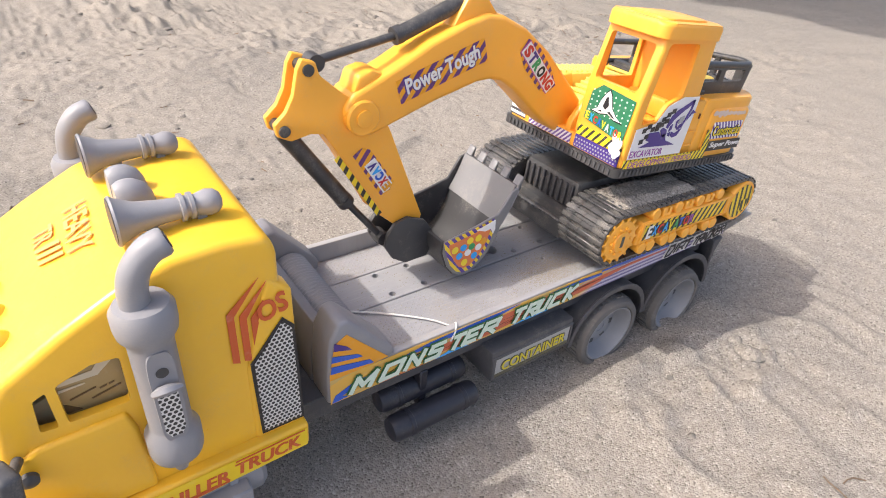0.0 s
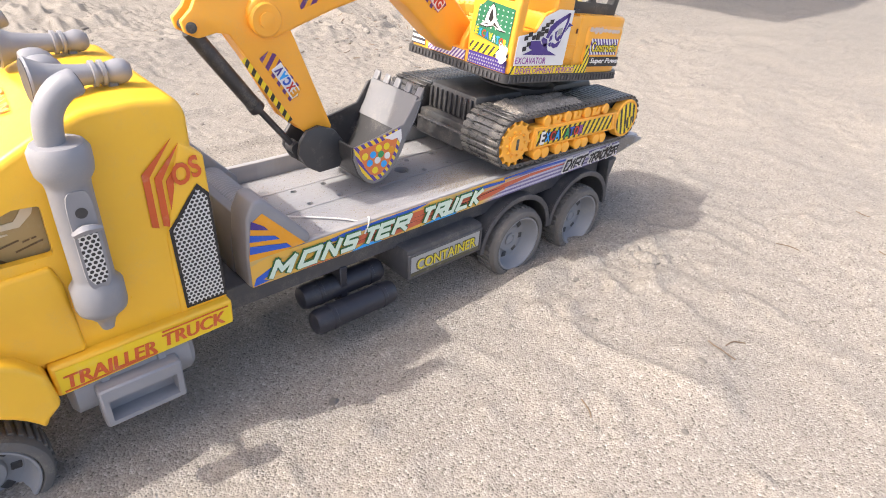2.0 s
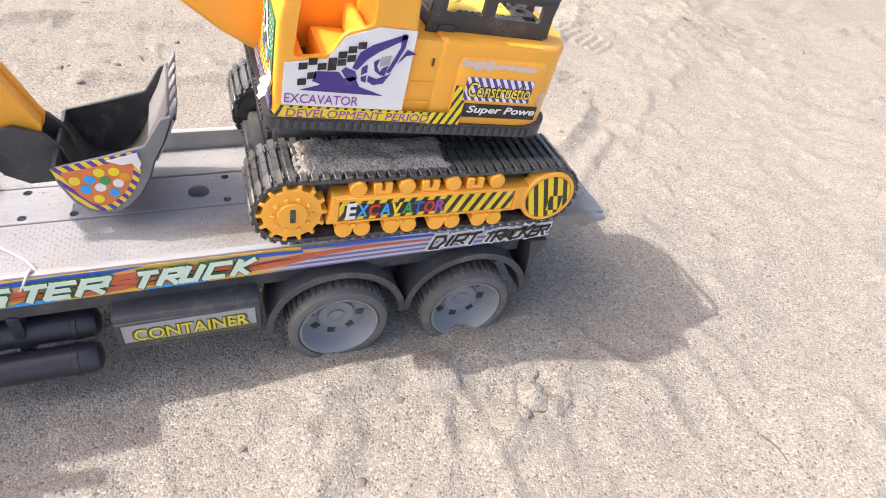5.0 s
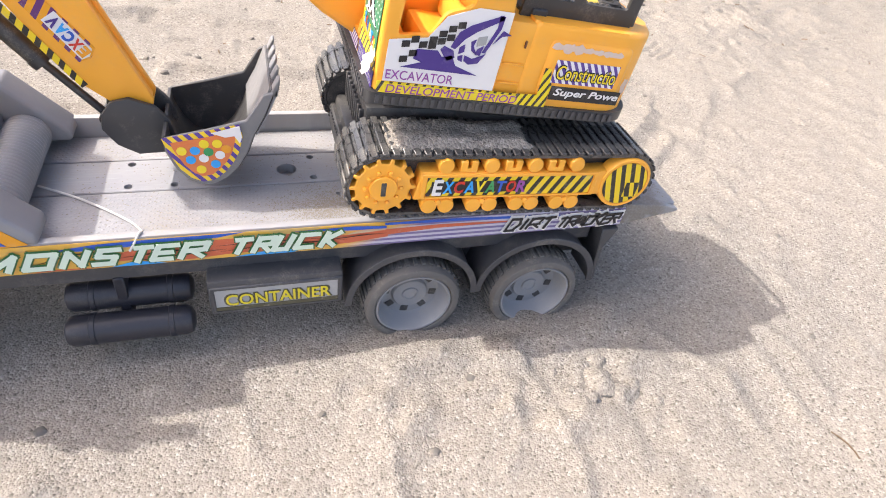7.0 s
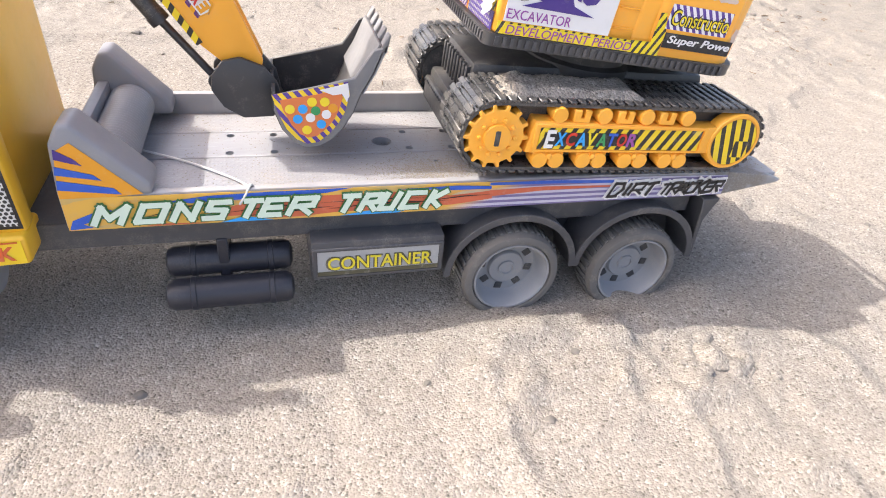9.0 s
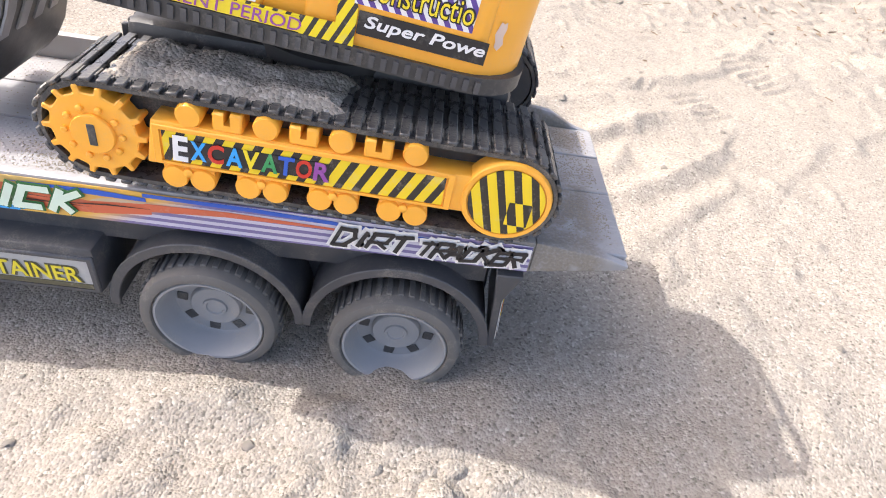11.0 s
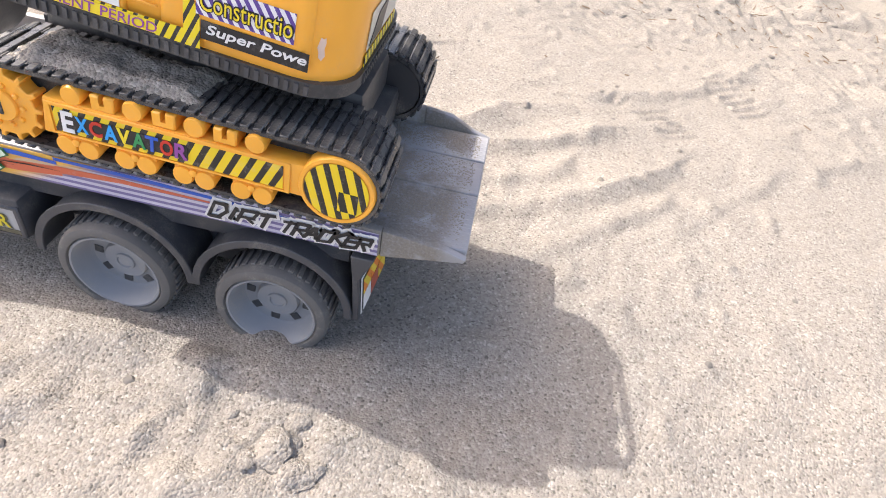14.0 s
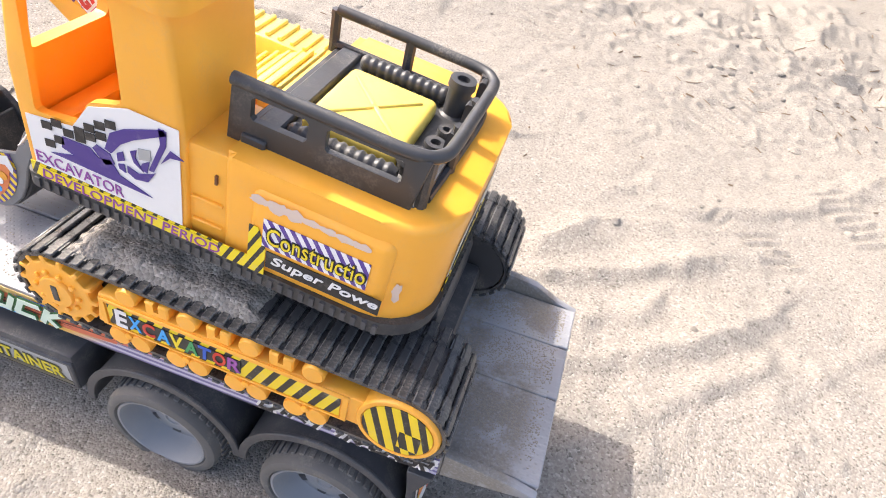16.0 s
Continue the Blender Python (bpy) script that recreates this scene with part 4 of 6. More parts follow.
    for y0g, y1g in ((-0.021, 0.022), (W - 0.022, W + 0.021)):
        part("front_mudguard", prism(guard, y0g, y1g, 0.004, 3), YELLOW, cab, "yellow front mudguard")
    hood = [(-0.196, -0.005), (-0.196, 0.086), (-0.260, 0.080), (-0.330, 0.066), (-0.345, 0.05), (-0.345, -0.005)]
    part("bonnet", prism(hood, 0.012, W - 0.012, 0.010, 4), YELLOW, cab, "yellow bonnet")
    mg = near(-0.021)
    part("bonnet_stripe", slab([(-0.200, 0.0225), (-0.330, 0.014), (-0.330, 0.021), (-0.200, 0.0265)][::-1], mg, 0.0003), ORRED_P, cab, "red and orange side stripe")
    part("bonnet_stripe", slab([(-0.200, 0.0190), (-0.330, 0.008), (-0.330, 0.0125), (-0.200, 0.0215)][::-1], mg, 0.0003), ORANGE_P, cab)
    # rear side sticker: perforated panel and red slashes
    part("panel_border", slab([(-0.0540, 0.0085), (-0.0225, 0.0085), (-0.0245, 0.098), (-0.0320, 0.107), (-0.0395, 0.098), (-0.0500, 0.084), (-0.0560, 0.077)], near(-0.0058), 0.0003), BLACK_P, cab)
    part("perforated_sticker", slab([(-0.0520, 0.011), (-0.0245, 0.011), (-0.0265, 0.096), (-0.0325, 0.104), (-0.0380, 0.096), (-0.0480, 0.083), (-0.0535, 0.076)], near(-0.0062), 0.0004), MESH_PRINT, cab, "perforated steel print sticker")
    for dx, dz in ((0.0, 0.0), (0.0075, -0.004), (0.0145, -0.008)):
        part("slash", slab([(-0.066 + dx, 0.082 + dz * 0.3), (-0.0615 + dx, 0.080 + dz * 0.3), (-0.0615 + dx, 0.118 + dz), (-0.044 + dx * 0.6, 0.142 + dz), (-0.066 + dx, 0.121 + dz)], near(-0.0042), 0.0005), ORRED_P, cab, "red slash sticker")
    part("lettering", text("OS", -0.048, -0.027, 0.110, 0.126, near(-0.0058), 0.0006, 0.03, 0.2, 18), ORRED_P, cab)
    # print on the sloped roof
    mr = facing((-0.133, 0.080, 0.1502), (0, -1, 0), (0.058, 0, 0.033))
    part("lettering", text("HEAVY", -0.024, 0.030, 0.002, 0.019, mr, 0.0012, 0.02, 0.1, -6), FADED_P, cab, "faded red lettering")
    part("lettering", text("TR", -0.022, -0.006, -0.018, -0.004, mr, 0.0012, 0.02, 0.1, -6), FADED_P, cab)
    for k in range(3):
        part("slash", slab([(-0.004 + 0.007 * k, -0.018), (0.0 + 0.007 * k, -0.018), (0.006 + 0.007 * k, -0.002), (0.002 + 0.007 * k, -0.002)], mr, 0.0012), FADED_P, cab)
    for k in range(5):
        y = 0.030 + k * 0.026
        part("roof_marker", lathe([(0.0055, -0.012), (0.0060, 0.0), (0.0050, 0.004), (0.0025, 0.0062)], (-0.176, y, 0.125), (-0.75, 0, 0.66), 16), YELLOW, cab, "moulded yellow marker lamp")
    # horns and beacons
    for y in (0.031, 0.124):
        prof = [(0.0165, 0.0), (0.0170, 0.0015), (0.0150, 0.004), (0.0105, 0.014), (0.0082, 0.030), (0.0075, 0.041), (0.0098, 0.0415), (0.0098, 0.044), (0.0078, 0.0445), (0.0078, 0.047), (0.0095, 0.0475), (0.0095, 0.050), (0.0072, 0.051), (0.0085, 0.056), (0.0095, 0.060), (0.0085, 0.065), (0.0055, 0.0685), (0.002, 0.0695)]
        prof = [(r * 0.86, h * 0.86) for r, h in prof]
        horn = part("horn", lathe(prof, (-0.109, y, 0.1800), (1, 0, -0.01), 26), GREY, cab, "grey roof air horn")
        # charcoal disc on the capped horn, painting the shade of its hollow mouth
        part("horn_throat_shade", lathe([(0.0030, -0.0004), (0.0134, -0.0004), (0.0134, 0.0002)], (-0.1091, y, 0.1800), (1, 0, 0), 24), CHARCOAL, horn)
        for x in (-0.090, -0.062):
            part("horn_foot", box(x - 0.003, x + 0.003, y - 0.003, y + 0.003, 0.166, 0.177, 0.001, 1), GREY, horn)
    for y in (0.066, 0.087):
        dome = [(0.0125, -0.004), (0.0128, 0.0), (0.0118, 0.005), (0.0092, 0.0092), (0.005, 0.0118), (0.001, 0.0125)]
        bm = cut(xf(lathe(dome, (0, 0, 0), (0, 0, 1), 26), Matrix.Translation((-0.094, y, 0.170)) @ Matrix.Diagonal((1.15, 0.78, 1.3, 1))), box(-0.13, -0.1015, 0, 0.2, 0.1, 0.3))
        part("beacon", bm, GREY, cab, "small grey roof lamp housing")
    # exhaust stacks
    for side in (-1, 1):
        y = -0.016 if side < 0 else W + 0.016
        prof = [(0.004, 0.0), (0.006, 0.007), (0.0105, 0.013), (0.0150, 0.017), (0.0160, 0.021), (0.0160, 0.036), (0.0125, 0.041), (0.0122, 0.044), (0.0122, 0.106), (0.0128, 0.110), (0.0158, 0.115), (0.0165, 0.120), (0.0165, 0.129), (0.014, 0.133), (0.006, 0.134)]
        stack = part("exhaust_pipe", lathe(prof, (-0.1095, y, 0.024), (0, 0, 1), 30), GREY, cab, "grey plastic exhaust stack")
        pipe = bow([(-0.112, y, 0.150), (-0.112, y, 0.164), (-0.109, y, 0.176), (-0.101, y, 0.186), (-0.091, y, 0.190)], 6)
        part("pipe", sweep(pipe, [0.0078] * (len(pipe) - 1) + [0.0066], 18), GREY, stack)
        tip = (pipe[-1] - pipe[-2]).normalized()
        # charcoal disc on the closed pipe end in place of its shaded inside
        part("pipe_mouth_shade", lathe([(0.002, 0.0), (0.0048, 0.0), (0.0048, 0.0006)], pipe[-1], tip, 16), CHARCOAL, stack)
        yo = y + side * 0.0116
        m = near(yo) if side < 0 else facing((0, yo, 0), (-1, 0, 0), (0, 0, 1))
        sx = 1 if side < 0 else -1
        pts = [(sx * (-0.109) + 0.0072 * math.copysign(abs(math.cos(a)) ** 0.5, math.cos(a)), 0.097 + 0.034 * math.copysign(abs(math.sin(a)) ** 0.35, math.sin(a))) for a in (2 * math.pi * k / 32 for k in range(32))]
        part("stack_panel", slab(pts, m, -0.002, 0.0034), GREY, stack)
        # no opening here: a black disc paints the hole's dark inside
        part("panel_hole_shade", disc(sx * (-0.109), 0.117, 0.0034, m, 0.0015), BLACK, stack)
        part("panel_sticker", slab([(sx * (-0.109) + u, v) for u, v in ((-0.0055, 0.102), (0.0055, 0.105), (0.0055, 0.072), (0.003, 0.067), (-0.003, 0.067), (-0.0055, 0.072))][:: 1], m, 0.0015), MESH_PRINT, stack, "perforated print peeling at its top")
        curl = bow([(-0.116, yo + side * 0.002, 0.104), (-0.110, yo + side * 0.006, 0.108), (-0.101, yo + side * 0.005, 0.1065)], 4)
        part("peeled_corner", sweep(curl, [0.002, 0.0026, 0.003, 0.003, 0.0032, 0.003, 0.0028, 0.0022, 0.0015][: len(curl)], 6), GREY, stack)
        part("stack_bracket", box(-0.114, -0.104, min(y, y - side * 0.02), max(y, y - side * 0.02), 0.060, 0.075, 0.001, 1), GREY, stack)
    # wing mirror
    arm = sweep(bow([(-0.186, -0.006, 0.070), (-0.190, -0.022, 0.074), (-0.192, -0.032, 0.072)], 5), 0.003, 10)
    mirror = part("wing_mirror", arm, CHARCOAL, cab, "dark wing mirror on a short arm")
    part("mirror_case", xf(box(-0.006, 0.006, -0.010, 0.010, -0.029, 0.029, 0.004, 3), pose(-0.193, -0.036, 0.068, 0, 8, 25)), CHARCOAL, mirror)
    part("mirror_knob", lathe([(0.002, 0), (0.005, 0.001), (0.005, 0.004), (0.002, 0.006)], (-0.184, -0.009, 0.058), (0, -1, 0), 14), CHARCOAL, mirror)


build_bed()
build_underbody()
for wx, wz in ((0.329, -0.066), (0.448, -0.071), (-0.208, -0.077)):
    build_wheel(wx, wz, -1), build_wheel(wx, wz, 1)
build_cab()


# ---- toy excavator ----
digger = thing("toy_excavator", (0.394, 0.078, 0.028), "orange-yellow toy excavator on black tracks, standing on the truck's bed", "toy excavator")
MU = pose(0.394, 0.0, 0.0655, 0, 2.6, 0)  # crawler frame
MB = pose(0.384, 0.0, 0.1275, 0, 6.4, 0)  # upper body, nose up


def crawler(y0, y1, out):
    """One crawler between y0 and y1; out: the side on which its yellow frame shows."""
    half, r = 0.1015, 0.0262
    yo = y0 if out < 0 else y1

    def at(s):
        flat, arc = 2 * half, math.pi * r
        s %= 2 * (flat + arc)
        if s < flat:
            return (-half + s, r), 0.0
        s -= flat
        if s < arc:
            a = s / r
            return (half + r * math.sin(a), r * math.cos(a)), a
        s -= arc
        if s < flat:
            return (half - s, -r), math.pi
        a = (s - flat) / r
        return (-half - r * math.sin(a), -r * math.cos(a)), math.pi + a

    total = 2 * (2 * half + math.pi * r)
    pts = [at(total * k / 120)[0] for k in range(120)]
    inner = [(u * 0.985, w * 0.91) for u, w in pts]
    belt = bmesh.new()
    rings = [[belt.verts.new((u, y, w)) for u, w in loop] for loop, y in ((pts, y0), (pts, y1), (inner, y1), (inner, y0))]
    for q, s in zip(rings, rings[1:] + rings[:1]):
        for i in range(120):
            belt.faces.new((q[i], q[(i + 1) % 120], s[(i + 1) % 120], s[i]))
    track = part("crawler_track", xf(belt, MU), TRACK_BLACK, digger, "dusty black plastic crawler track")
    n = 74
    shoe = join(box(-0.0025, 0.0025, y0 - 0.0008, y1 + 0.0008, 0.0, 0.0023, 0.0006, 1), box(-0.0034, 0.0034, y0 + 0.004, y0 + 0.012, 0.0, 0.0018), box(-0.0034, 0.0034, y1 - 0.012, y1 - 0.004, 0.0, 0.0018))
    first = part("track_shoe", shoe, TRACK_BLACK, track, "black track shoe with a cross bar")
    for k in range(n):
        (u, w), a = at(total * k / n)
        ob = first if k == 0 else new("track_shoe", first.data)
        if k:
            ob.parent = track
        ob.matrix_basis = MU @ Matrix.Translation((u, 0, w)) @ Matrix.Rotation(a, 4, "Y")
    # inner web closing the crawler
    yi = (y1 - 0.006, y1 - 0.001) if out < 0 else (y0 + 0.001, y0 + 0.006)
    web = [(u * 0.98, w * 0.89) for u, w in pts[::2]]
    part("crawler_web", xf(prism(web, *yi), MU), BLACK, track)
    part("crawler_core", xf(box(-0.10, 0.10, min(yo - out * 0.012, yo - out * 0.040), max(yo - out * 0.012, yo - out * 0.040), -0.020, 0.020), MU), BLACK, track)
    side = Vector((0, out, 0))

    def o(u, w, d=0.0):
        return MU @ Vector((u, yo + out * d, w))

    # sprocket with teeth, bolts and a slotted hub
    teeth = []
    for k in range(14):
        a = 2 * math.pi * k / 14
        for q, rr in ((-0.34, 0.0205), (-0.17, 0.0208), (-0.13, 0.0246), (0.13, 0.0246), (0.17, 0.0208), (0.34, 0.0205)):
            aa = a + q * 2 * math.pi / 14
            teeth.append((rr * math.cos(aa), rr * math.sin(aa)))
    ya, yb = sorted((yo + out * 0.001, yo - out * 0.010))
    spr = part("sprocket", xf(prism([(u - half, w) for u, w in teeth], ya, yb, 0.0006, 1), MU), ORANGE, digger, "yellow toothed sprocket")
    part("sprocket_hub", lathe([(0.0105, 0), (0.0105, 0.0016), (0.0100, 0.0022), (0.0055, 0.0022)], o(-half, 0, 0.001), side, 24), ORANGE, spr)
    # raised black bar whose colour stands for the slot's inner shade
    part("hub_slot_shade", xf(box(-half - 0.0019, -half + 0.0019, *sorted((yo + out * 0.0025, yo + out * 0.0038)), -0.0058, 0.0058, 0.0004, 1), MU), BLACK, spr)
    for k in range(10):
        a = 2 * math.pi * k / 10
        part("bolt", lathe([(0.0017, 0), (0.0017, 0.0014), (0.001, 0.002)], o(-half + 0.0135 * math.cos(a), 0.0135 * math.sin(a), 0.001), side, 10), ORANGE, spr)
    idl = part("idler", lathe([(0.0236, -0.010), (0.0236, 0.0), (0.0228, 0.0012), (0.0205, 0.0012), (0.0203, 0.0004), (0.004, 0.0004)], o(half, 0, 0.001), side, 36), ORANGE, digger, "yellow idler wheel")
    m = MU @ (near(yo - 0.0015) if out < 0 else facing((0, yo + 0.0015, 0), (-1, 0, 0), (0, 0, 1)))
    sx = 1 if out < 0 else -1
    part("idler_sticker", disc(sx * half, 0, 0.0198, m, 0.0004, 28), HAZARD_V, idl, "black and yellow striped sticker")
    part("sticker_half", slab(rect(*sorted((sx * half + 0.0015, sx * half + 0.0135)), -0.0130, 0.0010), m, 0.0008), HAZARD_W, idl)
    # side beam with rollers
    ya, yb = sorted((yo + out * 0.0015, yo - out * 0.014))
    beam = part("side_beam", xf(prism([(-0.078, -0.0115), (-0.074, 0.0135), (0.070, 0.0115), (0.084, 0.012), (0.084, -0.0105), (0.070, -0.0105)], ya, yb, 0.0012), MU), ORANGE, digger, "yellow side beam of the crawler")
    ms = MU @ (near(yo - 0.0015) if out < 0 else facing((0, yo + 0.0015, 0), (-1, 0, 0), (0, 0, 1)))
    e = -1 if out < 0 else 1
    part("beam_edge", xf(cut(box(-0.0735, 0.0735, *sorted((yo + out * 0.0012, yo + out * 0.0028)), -0.0100, 0.0118, 0.0005, 1), box(-0.070, 0.070, yo - 0.02, yo + 0.02, -0.0082, 0.0094)), MU), ORANGE, beam)
    part("beam_sticker", slab(rect(-0.069, 0.069, -0.0078, 0.0088), ms, 0.0002), HAZARD, beam, "hazard striped sticker with coloured letters")
    word, cols = "EXCAVATOR", (WHITE_P, SKY_P, RED_P, SKY_P, YELLOW_P, GREEN_P, BLUE_P, RED_P, PURPLE_P)
    part("letter_backing", slab(rect(-0.0655, 0.0115, -0.0045, 0.0055), ms, 0.0007), BLACK_P, beam)
    for k, (c, mat) in enumerate(zip(word, cols)):
        u = -0.0645 + k * 0.0085
        big = 0.0018 if k == 0 else 0.0
        part("letter", text(c, u, u + 0.0080, -0.0050 - big, 0.0058 + big, ms, 0.0012, 0.03, 0.08), mat, beam)
    for k in range(4):
        u = -0.058 + k * 0.036
        block = part("roller_block", xf(box(u - 0.0125, u + 0.0125, ya, yb, -0.0150, -0.0105, 0.001, 1), MU), ORANGE, digger)
        for d in (-0.0068, 0.0068):
            part("roller", join(lathe([(0.0060, -0.012), (0.0066, 0.0), (0.0060, 0.0014), (0.0030, 0.0016)], o(u + d, -0.0172, 0.0015), side, 20)), ORANGE, block, "yellow track roller")
        part("roller_boss", lathe([(0.0024, 0), (0.0024, 0.0022), (0.001, 0.003)], o(u, -0.0135, 0.001), side, 10), ORANGE, block)
        u2 = -0.056 + k * 0.0360
        part("carrier_roller", lathe([(0.0058, -0.012), (0.0064, 0.0), (0.0056, 0.0015), (0.0025, 0.0016)], o(u2, 0.0182, 0.0005), side, 20), ORANGE, digger, "yellow carrier roller")
        if k < 3:
            part("guide_block", xf(cut(box(u2 + 0.011, u2 + 0.025, ya, yb, 0.0125, 0.0225, 0.001, 1), box(u2 + 0.0165, u2 + 0.0195, yo - 0.02, yo + 0.02, 0.0165, 0.03)), MU), ORANGE, digger)


def build_undercarriage():
    car = part("undercarriage", join(xf(box(-0.118, 0.110, 0.036, 0.120, -0.024, 0.004, 0.004, 2), MU), xf(box(-0.108, 0.100, 0.040, 0.116, 0.002, 0.034, 0.006, 2), MU)), BLACK, digger, "black plastic undercarriage")
    for k in range(9):
        y = 0.046 + k * 0.008
        part("grille_rib", xf(box(-0.1110, -0.1070, y - 0.0016, y + 0.0016, 0.006, 0.029, 0.0006, 1), MU), BLACK, car)
    part("front_band", xf(box(-0.1200, -0.1165, 0.040, 0.116, -0.012, -0.006, 0.0008, 1), MU), CHARCOAL, car)
    part("front_step", xf(box(-0.1225, -0.1165, 0.038, 0.118, -0.0235, -0.004, 0.0015, 1), MU), BLACK, car, "black lower step")
    for k in range(14):
        part("step_bolt", lathe([(0.0011, 0), (0.0011, 0.0008), (0.0005, 0.0012)], MU @ Vector((-0.1225, 0.044 + k * 0.0053, -0.0062)), (-1, 0, 0), 8), CHARCOAL, car)
    part("turntable", lathe([(0.046, 0.0), (0.046, 0.008), (0.040, 0.010), (0.040, 0.024), (0.046, 0.026), (0.046, 0.034)], (0.390, 0.076, 0.092), (0.08, 0, 1), 36), BLACK, digger, "black turntable ring")


def build_upper():
    u0, u1, y0, y1 = -0.1045, 0.1120, -0.0025, 0.150

    def rounded(u0, u1, y0, y1, rf, rr, n=6):
        pts = []
        for cx, cy, r, a0 in ((u1 - rr, y1 - rr, rr, 0), (u0 + rf, y1 - rf, rf, 90), (u0 + rf, y0 + rf, rf, 180), (u1 - rr, y0 + rr, rr, 270)):
            pts += [(cx + r * math.cos(radians(a0 + 90 * k / n)), cy + r * math.sin(radians(a0 + 90 * k / n))) for k in range(n + 1)]
        return pts

    def plan(pts, w0, w1, bev=0.0, seg=2):
        bm = bmesh.new()
        a = [bm.verts.new((u, y, w0)) for u, y in pts]
        b = [bm.verts.new((u, y, w1)) for u, y in pts]
        bm.faces.new(a[::-1]), bm.faces.new(b)
        for i in range(len(pts)):
            j = (i + 1) % len(pts)
            bm.faces.new((a[i], a[j], b[j], b[i]))
        if bev:
            top = [e for e in bm.edges if all(v.co.z > w1 - 1e-6 for v in e.verts)]
            bmesh.ops.bevel(bm, geom=top, offset=bev, segments=seg, profile=0.5, affect="EDGES", clamp_overlap=True)
        return bm

    base = part("platform", xf(plan(rounded(u0, u1, y0, y1, 0.006, 0.030), -0.0085, 0.0), MB), BLACK, digger, "black platform edge with small teeth")
    # teeth round the platform rim
    for k in range(34):
        u = u0 + 0.008 + k * 0.0056
        part("rim_tooth", xf(box(u - 0.0013, u + 0.0013, y0 - 0.0012, y0 + 0.0005, -0.0072, -0.0014), MB), CHARCOAL, base)
    for k in range(25):
        y = y0 + 0.008 + k * 0.0056
        part("rim_tooth", xf(box(u0 - 0.0012, u0 + 0.0005, y - 0.0013, y + 0.0013, -0.0072, -0.0014), MB), CHARCOAL, base)
    for k in range(16):
        y = y0 + 0.034 + k * 0.0056
        part("rim_tooth", xf(box(u1 - 0.0005, u1 + 0.0012, y - 0.0013, y + 0.0013, -0.0072, -0.0014), MB), CHARCOAL, base)
    deck = part("deck", xf(plan(rounded(-0.100, 0.100, 0.003, 0.147, 0.004, 0.02), 0.0, 0.012, 0.002), MB), ORANGE, digger)
    hood = part("engine_hood", xf(plan(rounded(0.004, 0.1095, 0.0, 0.1475, 0.004, 0.032), 0.0, 0.060, 0.013, 6), MB), ORANGE, digger, "orange-yellow engine cover with a worn sticker")
    part("hood_bulge", xf(box(0.018, 0.088, -0.0028, 0.010, 0.006, 0.051, 0.0062, 4), MB), ORANGE, hood)
    part("step_column", xf(box(-0.016, 0.0065, 0.001, 0.045, 0.0, 0.058, 0.002, 2), MB), ORANGE, digger)
    for w in (0.014, 0.028):
        part("step_ledge", xf(box(-0.012, 0.004, -0.0008, 0.004, w, w + 0.0015, 0.0005, 1), MB), ORANGE, digger)
    # uncut column: a dark sliver paints the recess's shade
    part("slot", xf(box(0.0000, 0.0012, -0.0004, 0.002, 0.041, 0.046), MB), SEAT_RED, digger, "dark brown sliver painting the shade of a narrow recess")
    # ribbed deck on the boom side
    far = part("rear_deck", xf(box(-0.075, 0.006, 0.118, 0.1475, 0.0, 0.050, 0.004, 2), MB), PALE_YELLOW, digger, "pale yellow ribbed deck")
    for k in range(9):
        part("deck_rib", xf(box(-0.070 + k * 0.008, -0.067 + k * 0.008, 0.121, 0.1445, 0.049, 0.0518, 0.0006, 1), MB), PALE_YELLOW, far)
    part("mid_deck", xf(prism([(-0.060, 0.010), (-0.060, 0.030), (-0.020, 0.052), (0.006, 0.056), (0.006, 0.010)], 0.062, 0.1178, 0.003), MB), PALE_YELLOW, digger)
    for k in range(8):
        part("deck_rib", xf(box(-0.056 + k * 0.007, -0.0535 + k * 0.007, 0.064, 0.116, 0.0, 0.0028, 0.0006, 1), MB @ pose(0, 0, 0.0345 + k * 0.0031, 0, 0, 0)), PALE_YELLOW, far)
    # driver's cab
    cy0, cy1 = -0.0018, 0.060
    outline = [(-0.100, 0.0), (-0.1005, 0.060), (-0.092, 0.116), (-0.020, 0.119), (-0.0135, 0.055), (-0.013, 0.0)]
    hollow = [(-0.094, 0.018), (-0.0945, 0.058), (-0.087, 0.112), (-0.040, 0.113), (-0.040, 0.018)]
    door = [(-0.090, 0.040), (-0.068, 0.043), (-0.060, 0.058), (-0.043, 0.064), (-0.044, 0.110), (-0.086, 0.109)]
    shell = cut(prism(outline, cy0, cy1, 0.003, 3), prism(hollow, cy0 + 0.004, cy1 - 0.004),
                prism(door, -0.02, 0.01, 0.003), prism([(-0.086, 0.066), (-0.044, 0.066), (-0.044, 0.108), (-0.084, 0.107)], 0.05, 0.08, 0.002),
                box(-0.12, -0.080, 0.006, 0.0535, 0.066, 0.107, 0.003))
    ecab = part("driver_cab", xf(shell, MB), ORANGE, digger, "orange-yellow driver's cab with open windows", 35)
    roof = join(plan(rounded(-0.101, -0.0145, -0.004, 0.060, 0.010, 0.010), 0.113, 0.1255, 0.004, 3), plan(rounded(-0.090, -0.026, 0.006, 0.050, 0.01, 0.01), 0.124, 0.1270, 0.0015))
    part("cab_roof", xf(roof, MB), ORANGE, ecab)
    part("seat", xf(join(box(-0.072, -0.042, 0.006, 0.054, 0.018, 0.040, 0.004, 2), box(-0.050, -0.042, 0.008, 0.052, 0.040, 0.058, 0.003, 2)), MB), ORANGE, ecab, "orange moulded seat")
